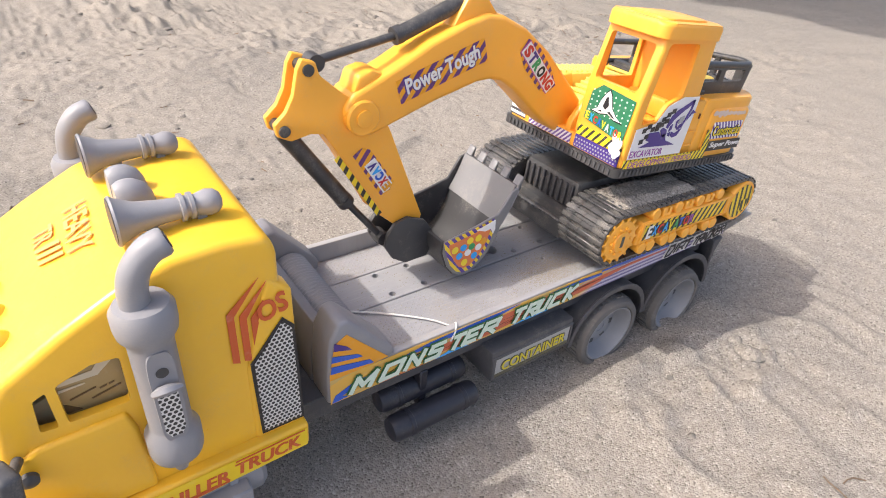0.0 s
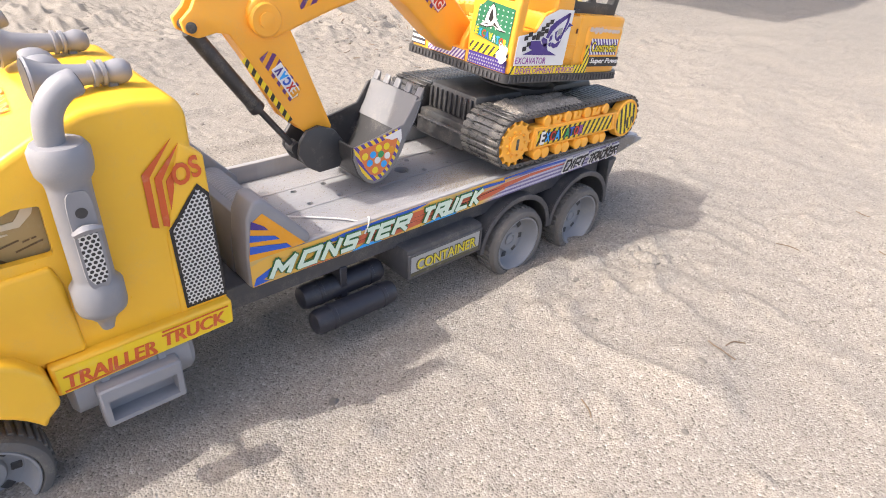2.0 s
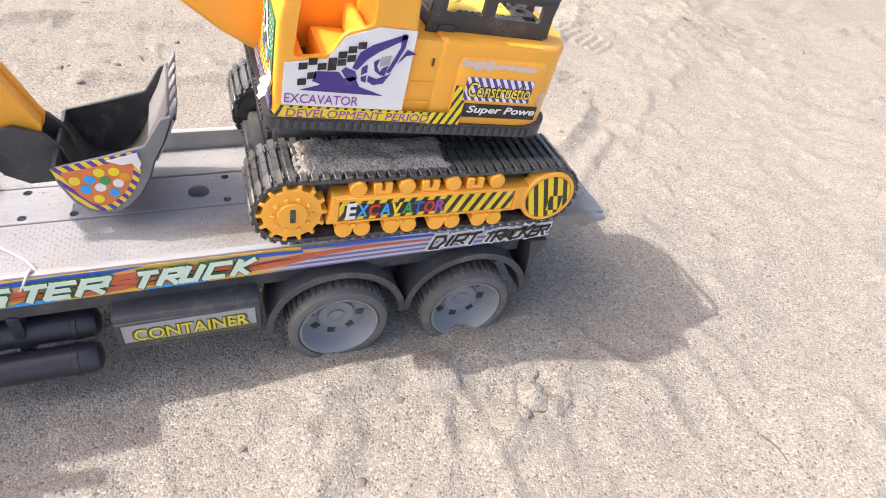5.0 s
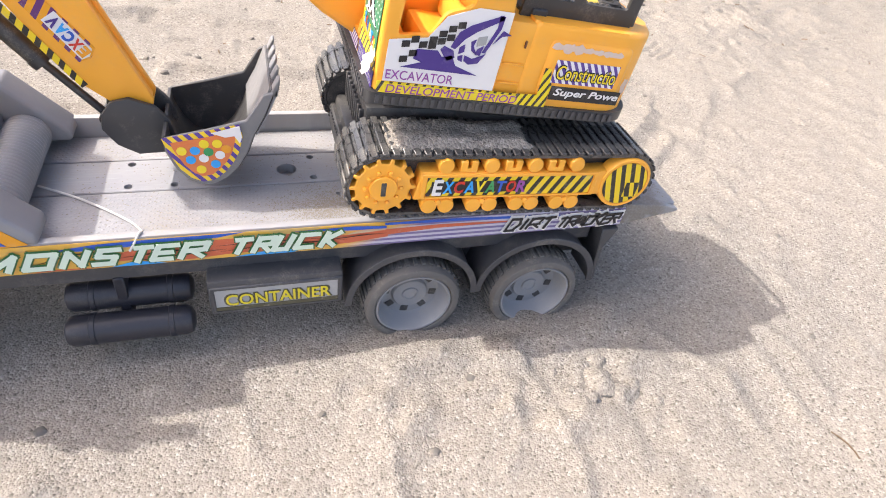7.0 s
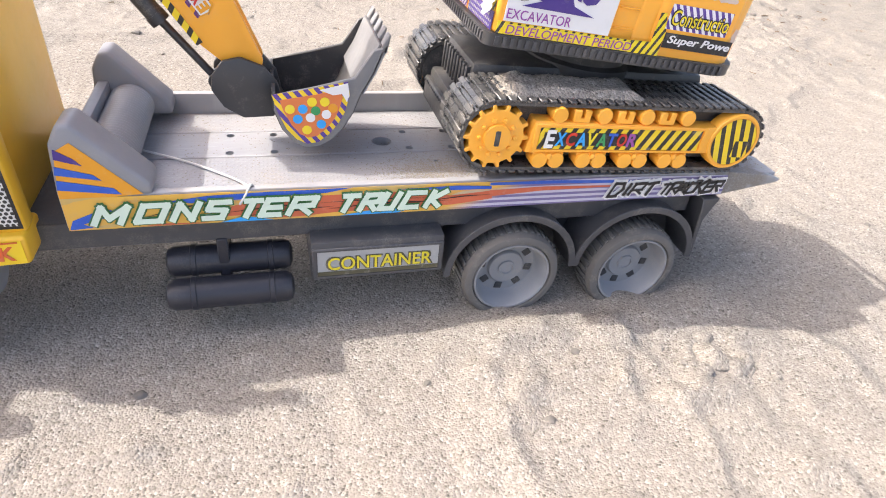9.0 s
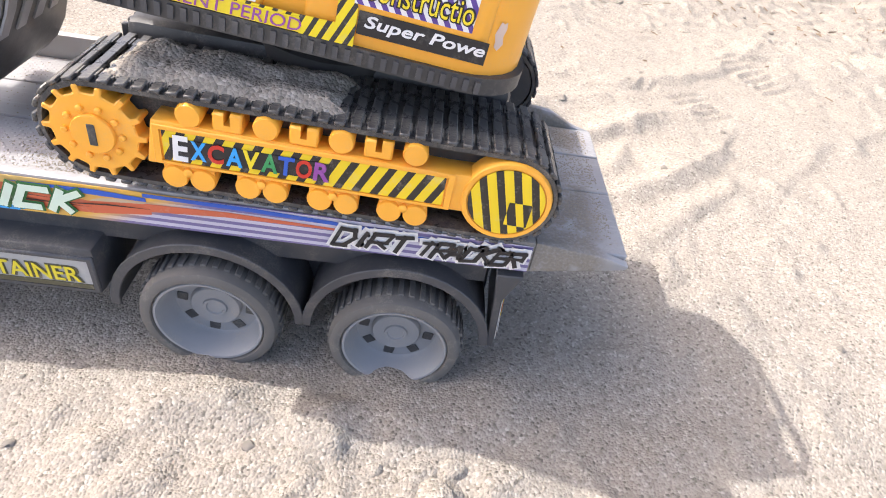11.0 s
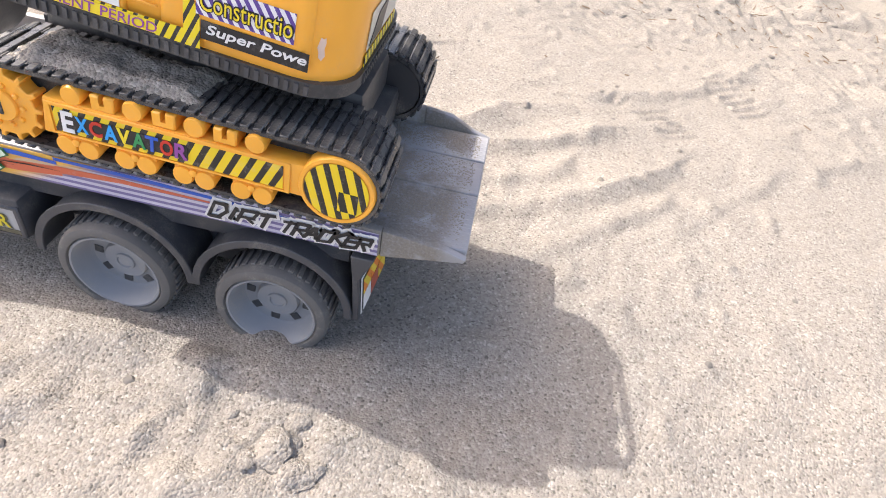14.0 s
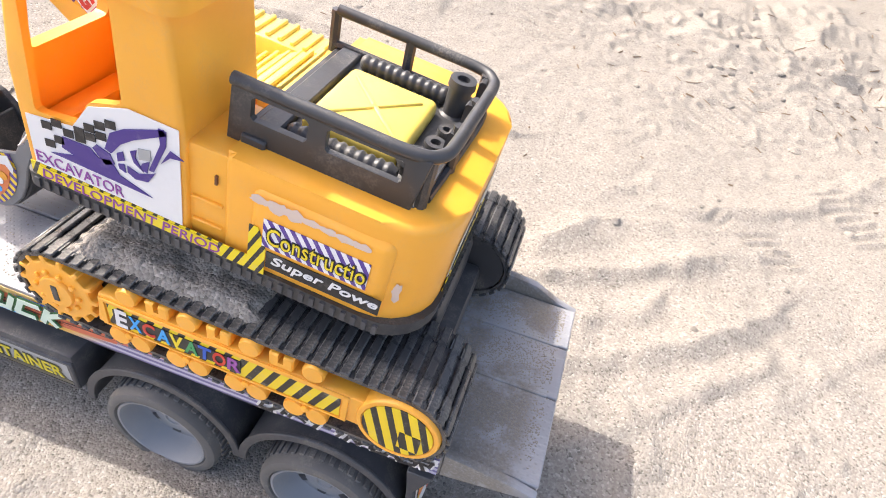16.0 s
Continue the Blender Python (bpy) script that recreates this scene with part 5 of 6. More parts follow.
    part("cab_floor", xf(box(-0.0935, -0.0405, 0.0026, 0.0555, 0.0182, 0.0225, 0.001, 1), MB), SEAT_RED, ecab, "dark brown cab floor")
    part("console", xf(box(-0.093, -0.080, 0.006, 0.054, 0.018, 0.036, 0.003, 2), MB), ORANGE, ecab)
    # prints on the near side
    m = MB @ near(-0.0022)
    dec = part("white_decal", slab([(-0.0950, 0.0090), (-0.0155, 0.0090), (-0.0155, 0.0640), (-0.040, 0.0640), (-0.060, 0.056), (-0.070, 0.041), (-0.0950, 0.037)], m, 0.0), WHITE_P, digger, "white sticker with a navy excavator picture")
    part("lettering", text("EXCAVATOR", -0.0935, -0.0465, 0.0108, 0.0172, m, 0.0006, 0.0), PURPLE_P, dec)
    for pts in ([(-0.0845, 0.0199), (-0.0712, 0.0244), (-0.0774, 0.0263), (-0.076, 0.0329), (-0.0617, 0.0335), (-0.0579, 0.0294), (-0.0512, 0.0314), (-0.0474, 0.0244), (-0.0307, 0.0191)],
                [(-0.0602, 0.0344), (-0.0579, 0.0371), (-0.0512, 0.0348), (-0.0493, 0.0299), (-0.0541, 0.0272), (-0.0579, 0.0313)],
                [(-0.0536, 0.0369), (-0.0498, 0.0472), (-0.0426, 0.0526), (-0.0226, 0.0615), (-0.0212, 0.059), (-0.0379, 0.0489), (-0.045, 0.0431), (-0.0503, 0.0357)],
                [(-0.025, 0.0612), (-0.0212, 0.0609), (-0.0217, 0.0528), (-0.0288, 0.0354), (-0.0312, 0.0355), (-0.0245, 0.0529)],
                [(-0.0198, 0.0517), (-0.0131, 0.0493), (-0.0198, 0.0478), (-0.025, 0.0419)],
                [(-0.0426, 0.0323), (-0.0369, 0.0305), (-0.0303, 0.0335), (-0.0279, 0.0353), (-0.0322, 0.0278), (-0.0388, 0.0263), (-0.0426, 0.0285)],
                [(-0.0403, 0.0418), (-0.0369, 0.044), (-0.0379, 0.0393), (-0.0341, 0.0328), (-0.0388, 0.036)],
                [(-0.0345, 0.0376), (-0.0307, 0.0403), (-0.0322, 0.0331), (-0.036, 0.0343)],
                [(-0.0474, 0.0374), (-0.0441, 0.0397), (-0.0436, 0.0348), (-0.0474, 0.0326)],
                [(-0.0474, 0.0312), (-0.0441, 0.0324), (-0.0436, 0.0276), (-0.0469, 0.0287)]):
        part("picture_shape", slab(pts[::-1], m, 0.0006), NAVY_P, dec)
    part("picture_shape", slab([(-0.036, 0.0392), (-0.0298, 0.0412), (-0.0298, 0.047), (-0.036, 0.0454)], m, 0.0006), SILVER_P, dec)
    for u, v in ((-0.0864, 0.0331), (-0.0864, 0.0229), (-0.0807, 0.0274), (-0.075, 0.0338), (-0.0688, 0.0339), (-0.0688, 0.0378), (-0.0631, 0.0374), (-0.0631, 0.0423), (-0.0574, 0.0405), (-0.0574, 0.0462), (-0.0517, 0.0493), (-0.0807, 0.0366)):
        part("check", slab([(u, v), (u + 0.0052, v + 0.0008), (u + 0.0052, v + 0.0050), (u, v + 0.0042)], m, 0.0006), BLACK_P, dec)
    band = part("striped_band", slab([(-0.0985, 0.0005), (0.0270, 0.0005), (0.0270, 0.0085), (-0.0985, 0.0085)], m, 0.0), HAZARD_F, digger, "hazard striped sticker band")
    part("band_field", slab(rect(-0.0935, 0.0060, 0.0008, 0.0074), m, 0.0006), YELLOW_P, band)
    part("lettering", text("DEVELOPMENT PERIOD", -0.0920, 0.0050, 0.0012, 0.0070, m, 0.0011, 0.0, 0.12), PURPLE_P, band)
    mh = MB @ near(-0.0028)
    con = part("blue_striped_decal", slab(rect(0.0265, 0.0790, 0.0200, 0.0370), mh, 0.0003), PURPLE_STR, hood, "striped sticker with yellow lettering")
    for mat, g, lift, bold in ((BLACK_P, 0.0008, 0.0008, 0.05), (YELLOW_P, 0.0, 0.0012, 0.0)):
        part("lettering", text("Constructio", 0.0290 - g, 0.0780 + g, 0.0232 - g, 0.0335 + g, mh, lift, bold), mat, hood)
    part("black_decal", slab(rect(0.0290, 0.0880, 0.0070, 0.0175), mh, 0.0003), BLACK_P, hood, "black sticker with white lettering")
    part("lettering", text("Super Powe", 0.0320, 0.0870, 0.0090, 0.0162, mh, 0.0008, 0.02, 0.2), WHITE_P, hood)
    part("hazard_corner", slab([(0.004, 0.0005), (0.0285, 0.0005), (0.0285, 0.0180), (0.0240, 0.030), (0.0195, 0.030), (0.0195, 0.0095), (0.004, 0.009)], mh, 0.0002), HAZARD_F, hood)
    rub = printed("rubbed_print", (0.66, 0.52, 0.44), 0.5, 0.7)
    r = random.Random(3)
    for k in range(7):
        u, h = 0.024 + k * 0.0082, r.uniform(0.0022, 0.0042)
        ring = [(u + 0.0052 * math.cos(a) * r.uniform(0.75, 1.2), 0.0462 - k * 0.0002 + h * math.sin(a) * r.uniform(0.6, 1.1)) for a in (2 * math.pi * q / 14 for q in range(14))]
        part("worn_patch", slab(ring, mh, 0.0001 + 0.00005 * k, 0.0001), rub, hood, "rubbed-off pale sticker")
    part("worn_patch", slab([(0.0925 + 0.0022 * math.cos(a) * r.uniform(0.6, 1.2), 0.020 + 0.008 * math.sin(a) * r.uniform(0.7, 1.1)) for a in (2 * math.pi * q / 14 for q in range(14))], MB @ near(0.0030), 0.0001, 0.0001), rub, hood)
    # front prints
    mf = MB @ facing((-0.1003, 0, 0), (0, -1, 0), (0, 0, 1))
    gre = part("green_decal", slab([(-0.052, 0.030), (-0.004, 0.022), (-0.002, 0.060), (-0.040, 0.063), (-0.050, 0.055)], mf, 0.0006), GREEN_D, digger, "green sticker with a white pictogram")
    for k, (grow, mat) in enumerate(((1.12, BLACK_P), (1.0, WHITE_P))):
        shape = [(-0.0445, 0.0395), (-0.0390, 0.0430), (-0.0370, 0.0510), (-0.0330, 0.0580), (-0.0305, 0.0605), (-0.0275, 0.0570), (-0.0235, 0.0470), (-0.0180, 0.0420), (-0.0110, 0.0385), (-0.0190, 0.0385), (-0.0270, 0.0415), (-0.0350, 0.0390)]
        part("pictogram", slab([(-0.029 + (u + 0.029) * grow, 0.0485 + (v - 0.0485) * grow) for u, v in shape][::-1], mf, 0.0010 + 0.0005 * k), mat, gre)
    for shape in ([(-0.0335, 0.0460), (-0.0320, 0.0540), (-0.0300, 0.0560), (-0.0275, 0.0480), (-0.0300, 0.0440)], [(-0.0390, 0.0410), (-0.0345, 0.0425), (-0.0330, 0.0410)], [(-0.0250, 0.0440), (-0.0180, 0.0400), (-0.0200, 0.0398), (-0.0270, 0.0425)]):
        part("pictogram", slab(shape[::-1], mf, 0.0020), BLACK_P, gre)
    for k in range(40):
        part("dot", disc(-0.048 + (k % 8) * 0.0062, 0.0385 + (k // 8) * 0.0046, 0.0008, mf, 0.0009, 8), PALE_P, gre)
    for k, (c, mat) in enumerate(zip("EXCAVATOR", (YELLOW_P, SKY_P, RED_P, BLUE_P, YELLOW_P, WHITE_P, SKY_P, RED_P, YELLOW_P))):
        u = -0.050 + k * 0.0050
        part("letter", text(c, u, u + 0.0044, 0.0300 - k * 0.0007, 0.0370 - k * 0.0007, mf, 0.0012, 0.03), mat, gre)
    part("front_band", slab(rect(-0.055, -0.0015, 0.0130, 0.0225), mf, 0.0004), HAZARD_Y, digger, "hazard striped band")
    part("dotted_band", slab(rect(-0.055, -0.0015, 0.0008, 0.0125), mf, 0.0004), NAVY_P, digger, "blue dotted band")
    for k in range(44):
        part("dot", disc(-0.053 + (k % 15) * 0.0034 + (0.0017 if (k // 15) % 2 else 0), 0.0028 + (k // 15) * 0.0033, 0.0009, mf, 0.0009, 8), SILVER_P, digger)
    mf2 = MB @ facing((-0.1002, 0, 0), (0, -1, 0), (0, 0, 1))
    nose = part("nose_block", xf(prism([(-0.100, 0.0), (-0.100, 0.026), (-0.086, 0.036), (-0.05, 0.036), (-0.05, 0.0)], 0.122, 0.1475, 0.003), MB), ORANGE, digger)
    part("nose_sticker", slab(rect(-0.146, -0.124, 0.002, 0.022), mf2, 0.0006), CHECK, nose, "checkered sticker")
    part("boom_mount", xf(prism([(-0.100, 0.0), (-0.100, 0.020), (-0.085, 0.044), (-0.055, 0.050), (-0.03, 0.0)], 0.064, 0.072, 0.003), MB), ORANGE, digger)
    part("boom_mount", xf(prism([(-0.100, 0.0), (-0.100, 0.020), (-0.085, 0.044), (-0.055, 0.050), (-0.03, 0.0)], 0.1175, 0.1215, 0.0015), MB), ORANGE, digger)
    part("dotted_band", slab(rect(-0.118, -0.060, 0.0008, 0.0105), mf, 0.0004), CHECK_V, digger, "violet and white dotted band")
    curl = bmesh.new()
    rows = []
    for i in range(9):
        row = []
        for j in range(7):
            a, b = i / 8, j / 6
            q = Vector((a * 3.1, b * 2.7, 4.4))
            out = 0.007 * a * a + 0.0035 * noise.noise(q * 1.6) * a
            row.append(curl.verts.new(MB @ Vector((-0.1010 - out, 0.0025 + 0.012 * b - 0.003 * a + 0.003 * noise.noise(q), 0.0245 - 0.015 * a + 0.004 * b + 0.002 * noise.noise(q * 2)))))
        rows.append(row)
    for i in range(8):
        for j in range(6):
            curl.faces.new((rows[i][j], rows[i + 1][j], rows[i + 1][j + 1], rows[i][j + 1]))
    peel = part("peeled_sticker", curl, WHITE_P, digger, "torn curling sticker corner showing its white back", 80)
    peel.modifiers.new("thickness", "SOLIDIFY").thickness = 0.0005
    mr = MB @ facing((0.1095, 0, 0), (0, 1, 0), (0, 0, 1))
    rs = part("rear_sticker", slab(rect(0.036, 0.114, 0.010, 0.034), mr, 0.0004), printed("pale_rear_print", (0.62, 0.58, 0.5), 0.45, 0.5), hood, "torn pale rear sticker")
    part("rear_band", slab(rect(0.034, 0.114, 0.0008, 0.0085), mr, 0.0008), HAZARD_Y, hood)
    part("rear_mark", slab([(0.040, 0.012), (0.070, 0.012), (0.080, 0.030), (0.055, 0.028)], mr, 0.0009), BLACK_P, hood)


def build_tray():
    u0, u1, y0, y1, w0, w1, wf = -0.0030, 0.0930, 0.014, 0.122, 0.0575, 0.0875, 0.0815
    tray = part("roof_rack", xf(box(u0 + 0.002, u1 - 0.006, y0 + 0.002, y1 - 0.002, w0, w0 + 0.0030, 0.001, 1), MB), BLACK, digger, "black plastic rack behind the cab")
    wall = cut(prism([(u0 - 0.001, w0 - 0.004), (u0 + 0.001, w1), (u1 - 0.004, w1), (u1 - 0.009, w0 - 0.006)], y0, y0 + 0.0036, 0.001),
               *[box(a, b, y0 - 0.02, y0 + 0.02, w0 + 0.0140, w1 - 0.0045, 0.0014, 1) for a, b in ((0.0075, 0.034), (0.0425, 0.078))])
    part("rack_side", xf(wall, MB), BLACK, tray, "black rack side with cut-outs")
    back = cut(box(u1 - 0.0075, u1 - 0.0035, y0 + 0.006, y1 - 0.008, w0 - 0.004, w1 - 0.006, 0.001, 1),
               *[box(u1 - 0.03, u1 + 0.03, a, b, w0 + 0.010, w1 + 0.01, 0.001, 1) for a, b in ((0.028, 0.050), (0.055, 0.080), (0.085, 0.107))])
    part("rack_side", xf(back, MB), BLACK, tray, "black rack back with cut-outs")
    loop = bow([(u0 + 0.001, y0 + 0.0016, w1), (0.05, y0 + 0.0016, w1), (u1 - 0.012, y0 + 0.002, w1), (u1 - 0.002, y0 + 0.009, w1), (u1, y0 + 0.022, w1), (u1, 0.065, (w1 + wf) / 2), (u1, y1 - 0.02, wf), (u1 - 0.002, y1 - 0.008, wf), (u1 - 0.012, y1 - 0.001, wf), (0.05, y1, wf), (u0, y1, wf)], 5)
    part("rack_rail", xf(sweep(loop, 0.0031, 10), MB), BLACK, tray, "rounded black rail")
    for u, y in ((u0, y1), (0.042, y1), (u1 - 0.005, y1 - 0.006), (u1 - 0.002, 0.084), (u1 - 0.002, 0.053), (u1 - 0.005, y0 + 0.006)):
        part("rack_post", xf(sweep([(u, y, w0), (u - 0.001, y, w1 + (wf - w1) * (y - y0) / (y1 - y0))], 0.0031, 8), MB), BLACK, tray)
    low = bow([(u0, y1, w0 + 0.004), (0.05, y1, w0 + 0.004), (u1 - 0.010, y1 - 0.002, w0 + 0.004), (u1 - 0.001, y1 - 0.012, w0 + 0.004), (u1 - 0.002, 0.06, w0 + 0.004), (u1 - 0.004, y0 + 0.01, w0 + 0.004)], 5)
    part("rack_rail", xf(sweep(low, 0.0026, 8), MB), BLACK, tray)
    hatch = part("hatch", xf(box(0.020, 0.070, 0.036, 0.096, w0, w0 + 0.011, 0.004, 3), MB), PALE_YELLOW, digger, "pale yellow hatch with a moulded cross")
    for s in (-1, 1):
        b = box(-0.027, 0.027, -0.0014, 0.0014, 0, 0.0016, 0.0006, 1)
        part("cross_rib", xf(b, MB @ pose(0.045, 0.066, w0 + 0.0105, 0, 0, s * 48)), PALE_YELLOW, hatch)
    part("cross_band", xf(box(0.004, 0.016, 0.012, 0.118, w0, w0 + 0.0065, 0.001, 1), MB), BLACK, tray)
    for y in (0.026, 0.108):
        prof = [(0.003, 0.0)]
        for k in range(11):
            h = 0.001 + k * 0.0046
            prof += [(0.0040, h), (0.0048, h + 0.0012), (0.0048, h + 0.0024), (0.0040, h + 0.0036)]
        prof.append((0.003, 0.053))
        a, d = MB @ Vector((0.020, y, w0 + 0.008)), MB.to_3x3() @ Vector((1, 0, 0))
        part("hydraulic_hose", lathe(prof, a, d, 14), BLACK, tray, "ribbed black hose")
    up = MB.to_3x3() @ Vector((0, 0, 1))
    for u, y, r, h in ((0.0775, 0.103, 0.0080, 0.024), (0.0765, 0.040, 0.0100, 0.012), (0.0800, 0.060, 0.0060, 0.010), (0.0810, 0.076, 0.0050, 0.009)):
        prof = [(r, 0), (r, 0.003), (r * 0.8, 0.004), (r * 0.8, h * 0.8), (r * 0.95, h * 0.82), (r * 0.9, h), (r * 0.45, h), (r * 0.45, h - 0.003)]
        part("exhaust_cap", lathe(prof, MB @ Vector((u, y, w0)), up, 20), BLACK, tray, "black exhaust cap")


def build_arm():
    yb0, yb1 = 0.080, 0.112
    top = [(0.066, 0.210), (0.079, 0.216), (0.102, 0.226), (0.134, 0.242), (0.166, 0.2535), (0.186, 0.2585), (0.203, 0.2560), (0.229, 0.244), (0.259, 0.222), (0.286, 0.196), (0.312, 0.171)]
    low = [(0.313, 0.151), (0.300, 0.140), (0.286, 0.142), (0.262, 0.158), (0.236, 0.181), (0.222, 0.193), (0.208, 0.202), (0.195, 0.2055), (0.181, 0.205), (0.139, 0.1945), (0.103, 0.183), (0.082, 0.176), (0.070, 0.177), (0.061, 0.188), (0.059, 0.200)]
    boom = part("boom", prism(top + low, yb0, yb1, 0.004, 3), ORANGE, digger, "curved orange-yellow boom with stickers")
    part("boom_lug", prism([(0.154, 0.247), (0.167, 0.268), (0.173, 0.2755), (0.183, 0.2755), (0.188, 0.270), (0.204, 0.252)], 0.086, 0.106, 0.003, 2), ORANGE, boom)
    part("boom_ear", prism([(0.066, 0.206), (0.072, 0.223), (0.084, 0.226), (0.098, 0.220)], 0.083, 0.109, 0.003, 2), ORANGE, boom)
    pin = lathe([(0.0140, -0.005), (0.0140, 0.0006), (0.0125, 0.002), (0.0066, 0.002), (0.0066, 0.0034), (0.002, 0.0042)], (0.074, yb0, 0.192), (0, -1, 0), 26)
    part("boom_pin", pin, ORANGE, boom)
    m = near(yb0)
    along = facing((0.109, yb0, 0.2075), (0.090, 0, 0.0275), (-0.0275, 0, 0.090))
    part("boom_sticker", slab(rect(-0.005, 0.080, -0.0085, 0.0105), along, 0.0002), BOOM_STR, boom, "striped sticker with white lettering")
    for mat, g, lift, bold in ((NAVY_P, 0.0010, 0.0007, 0.03), (WHITE_P, 0.0, 0.0011, 0.025)):
        part("lettering", text("Power Tough", 0.0020 - g, 0.0730 + g, -0.0072 - g, 0.0092 + g, along, lift, bold), mat, boom)
    bend = facing((0.2465, yb0, 0.2100), (0.66, 0, -0.72), (0.72, 0, 0.66))
    part("boom_sticker", slab([(-0.030, -0.006), (-0.012, -0.011), (0.020, -0.010), (0.030, -0.004), (0.031, 0.006), (0.012, 0.0105), (-0.018, 0.011), (-0.030, 0.006)], bend, 0.0002), BOOM_STR, boom, "round striped sticker")
    part("label_field", slab(rect(-0.0275, 0.0285, -0.0068, 0.0068), bend, 0.0006), PINK_P, boom, "rose label field")
    part("label_field", slab(rect(-0.0268, 0.0278, -0.0060, 0.0060), bend, 0.0010), WHITE_P, boom)
    for k, (c, mat) in enumerate(zip("STRONG", (RED_P, NAVY_P, GREEN_P, BLACK_P, RED_P, RED_P))):
        u = -0.0255 + k * 0.0088
        part("letter", text(c, u, u + 0.0080, -0.0052, 0.0052, bend, 0.0015, 0.05), mat, boom)
    # stick
    prof = [(0.030, 0.239), (0.040, 0.236), (0.043, 0.226), (0.058, 0.213), (0.070, 0.204), (0.092, 0.196), (0.102, 0.174), (0.136, 0.089), (0.133, 0.080), (0.118, 0.080), (0.108, 0.086), (0.088, 0.104), (0.058, 0.160), (0.044, 0.182), (0.034, 0.184), (0.019, 0.181), (0.009, 0.186), (0.007, 0.195), (0.016, 0.203), (0.022, 0.214), (0.026, 0.232)]
    stick = part("stick", join(prism(prof, 0.085, 0.0905, 0.0015, 2), prism(prof, 0.1020, 0.1075, 0.0015, 2),
                               prism([(0.044, 0.183), (0.068, 0.200), (0.100, 0.172), (0.134, 0.086), (0.118, 0.082), (0.090, 0.104)], 0.0895, 0.1030, 0.001, 1)), ORANGE, digger, "orange-yellow dipper stick")
    ms = facing((0.086, 0.085, 0.146), (0.055, 0, -0.086), (0.086, 0, 0.055))
    part("stick_sticker", slab([(-0.022, -0.008), (0.026, -0.0085), (0.028, 0.0), (0.024, 0.0075), (-0.016, 0.006), (-0.022, 0.002)], ms, 0.0002), BOOM_STR, stick, "striped sticker with coloured letters")
    part("label_field", slab([(-0.0075, -0.0055), (0.0255, -0.0055), (0.0265, 0.0005), (0.0235, 0.0055), (-0.0075, 0.0055)], ms, 0.0006), WHITE_P, stick, "white label field")
    for k, (c, mat) in enumerate(zip("EXCAV", (ORANGE_P, RED_P, BLUE_P, SKY_P, NAVY_P))):
        u = 0.019 - k * 0.0062
        part("letter", text(c, u, u + 0.0058, -0.0042, 0.0042, ms @ Matrix.Rotation(math.pi, 4, "Z") @ Matrix.Translation((-2 * u - 0.0058, 0, 0)), 0.0013, 0.05), mat, stick)
    edge = facing((0.072, 0.085, 0.131), (0.055, 0, -0.086), (0.086, 0, 0.055))
    part("edge_sticker", slab(rect(-0.036, 0.036, -0.0015, 0.0035), edge, 0.0002), HAZARD, stick)
    for p in ((0.014, 0.190), (0.034, 0.231)):
        part("pin", lathe([(0.0042, -0.024), (0.0042, 0.001), (0.0026, 0.0016)], (p[0], 0.0845, p[1]), (0, -1, 0), 14), BLACK, stick)
    # cylinders
    cyl = part("boom_cylinder", join(rod((0.112, 0.096, 0.2450), (0.176, 0.096, 0.2685), 0.0062, edge=0.001), rod((0.040, 0.096, 0.2325), (0.112, 0.096, 0.2455), 0.0031), lathe([(0.0062, -0.006), (0.0062, 0.006)], (0.043, 0.096, 0.233), (0, 1, 0), 16),
                                    rod((0.108, 0.096, 0.2445), (0.114, 0.096, 0.2462), 0.0070)), BLACK, digger, "black boom cylinder with its rod")
    part("bucket_cylinder", join(rod((0.016, 0.096, 0.1865), (0.066, 0.096, 0.1150), 0.0068, edge=0.001), rod((0.064, 0.096, 0.118), (0.100, 0.096, 0.0710), 0.0030), rod((0.063, 0.096, 0.119), (0.067, 0.096, 0.1135), 0.0074),
                                 lathe([(0.006, -0.007), (0.006, 0.007)], (0.100, 0.096, 0.071), (0, 1, 0), 16)), BLACK, digger, "black bucket cylinder")
    # knuckle and bucket
    knuckle = [(0.098, 0.080), (0.106, 0.090), (0.119, 0.093), (0.136, 0.086), (0.145, 0.074), (0.148, 0.060), (0.141, 0.046), (0.118, 0.045), (0.104, 0.054), (0.096, 0.068)]
    part("bucket_linkage", join(prism(knuckle, 0.0795, 0.0845, 0.0015, 2), prism(knuckle, 0.1085, 0.1135, 0.0015, 2), prism([(0.110, 0.05), (0.110, 0.066), (0.142, 0.066), (0.142, 0.05)], 0.080, 0.113)), BLACK, digger, "black linkage plates")
    side = [(0.1415, 0.0740), (0.172, 0.0800), (0.2010, 0.0870), (0.2150, 0.1080), (0.2230, 0.1095), (0.2150, 0.0900), (0.2060, 0.0740), (0.2000, 0.0590), (0.1920, 0.0460), (0.1830, 0.0370), (0.1735, 0.0318), (0.1640, 0.0308), (0.1550, 0.0350), (0.1470, 0.0455), (0.1410, 0.0620)]
    y0, y1 = 0.054, 0.138
    bucket = part("bucket", prism(side, y0, y0 + 0.003, 0.0008, 1), BUCKET_GREY, digger, "worn grey and black plastic bucket")
    part("bucket_side", prism(side, y1 - 0.003, y1, 0.0008, 1), BLACK, bucket)
    back = [(0.1400, 0.0740), (0.1400, 0.0620), (0.1460, 0.0450), (0.1545, 0.0342), (0.1638, 0.0300), (0.1738, 0.0310), (0.1838, 0.0362), (0.1930, 0.0452), (0.2012, 0.0585), (0.2070, 0.0738), (0.2160, 0.0900), (0.2245, 0.1105)]
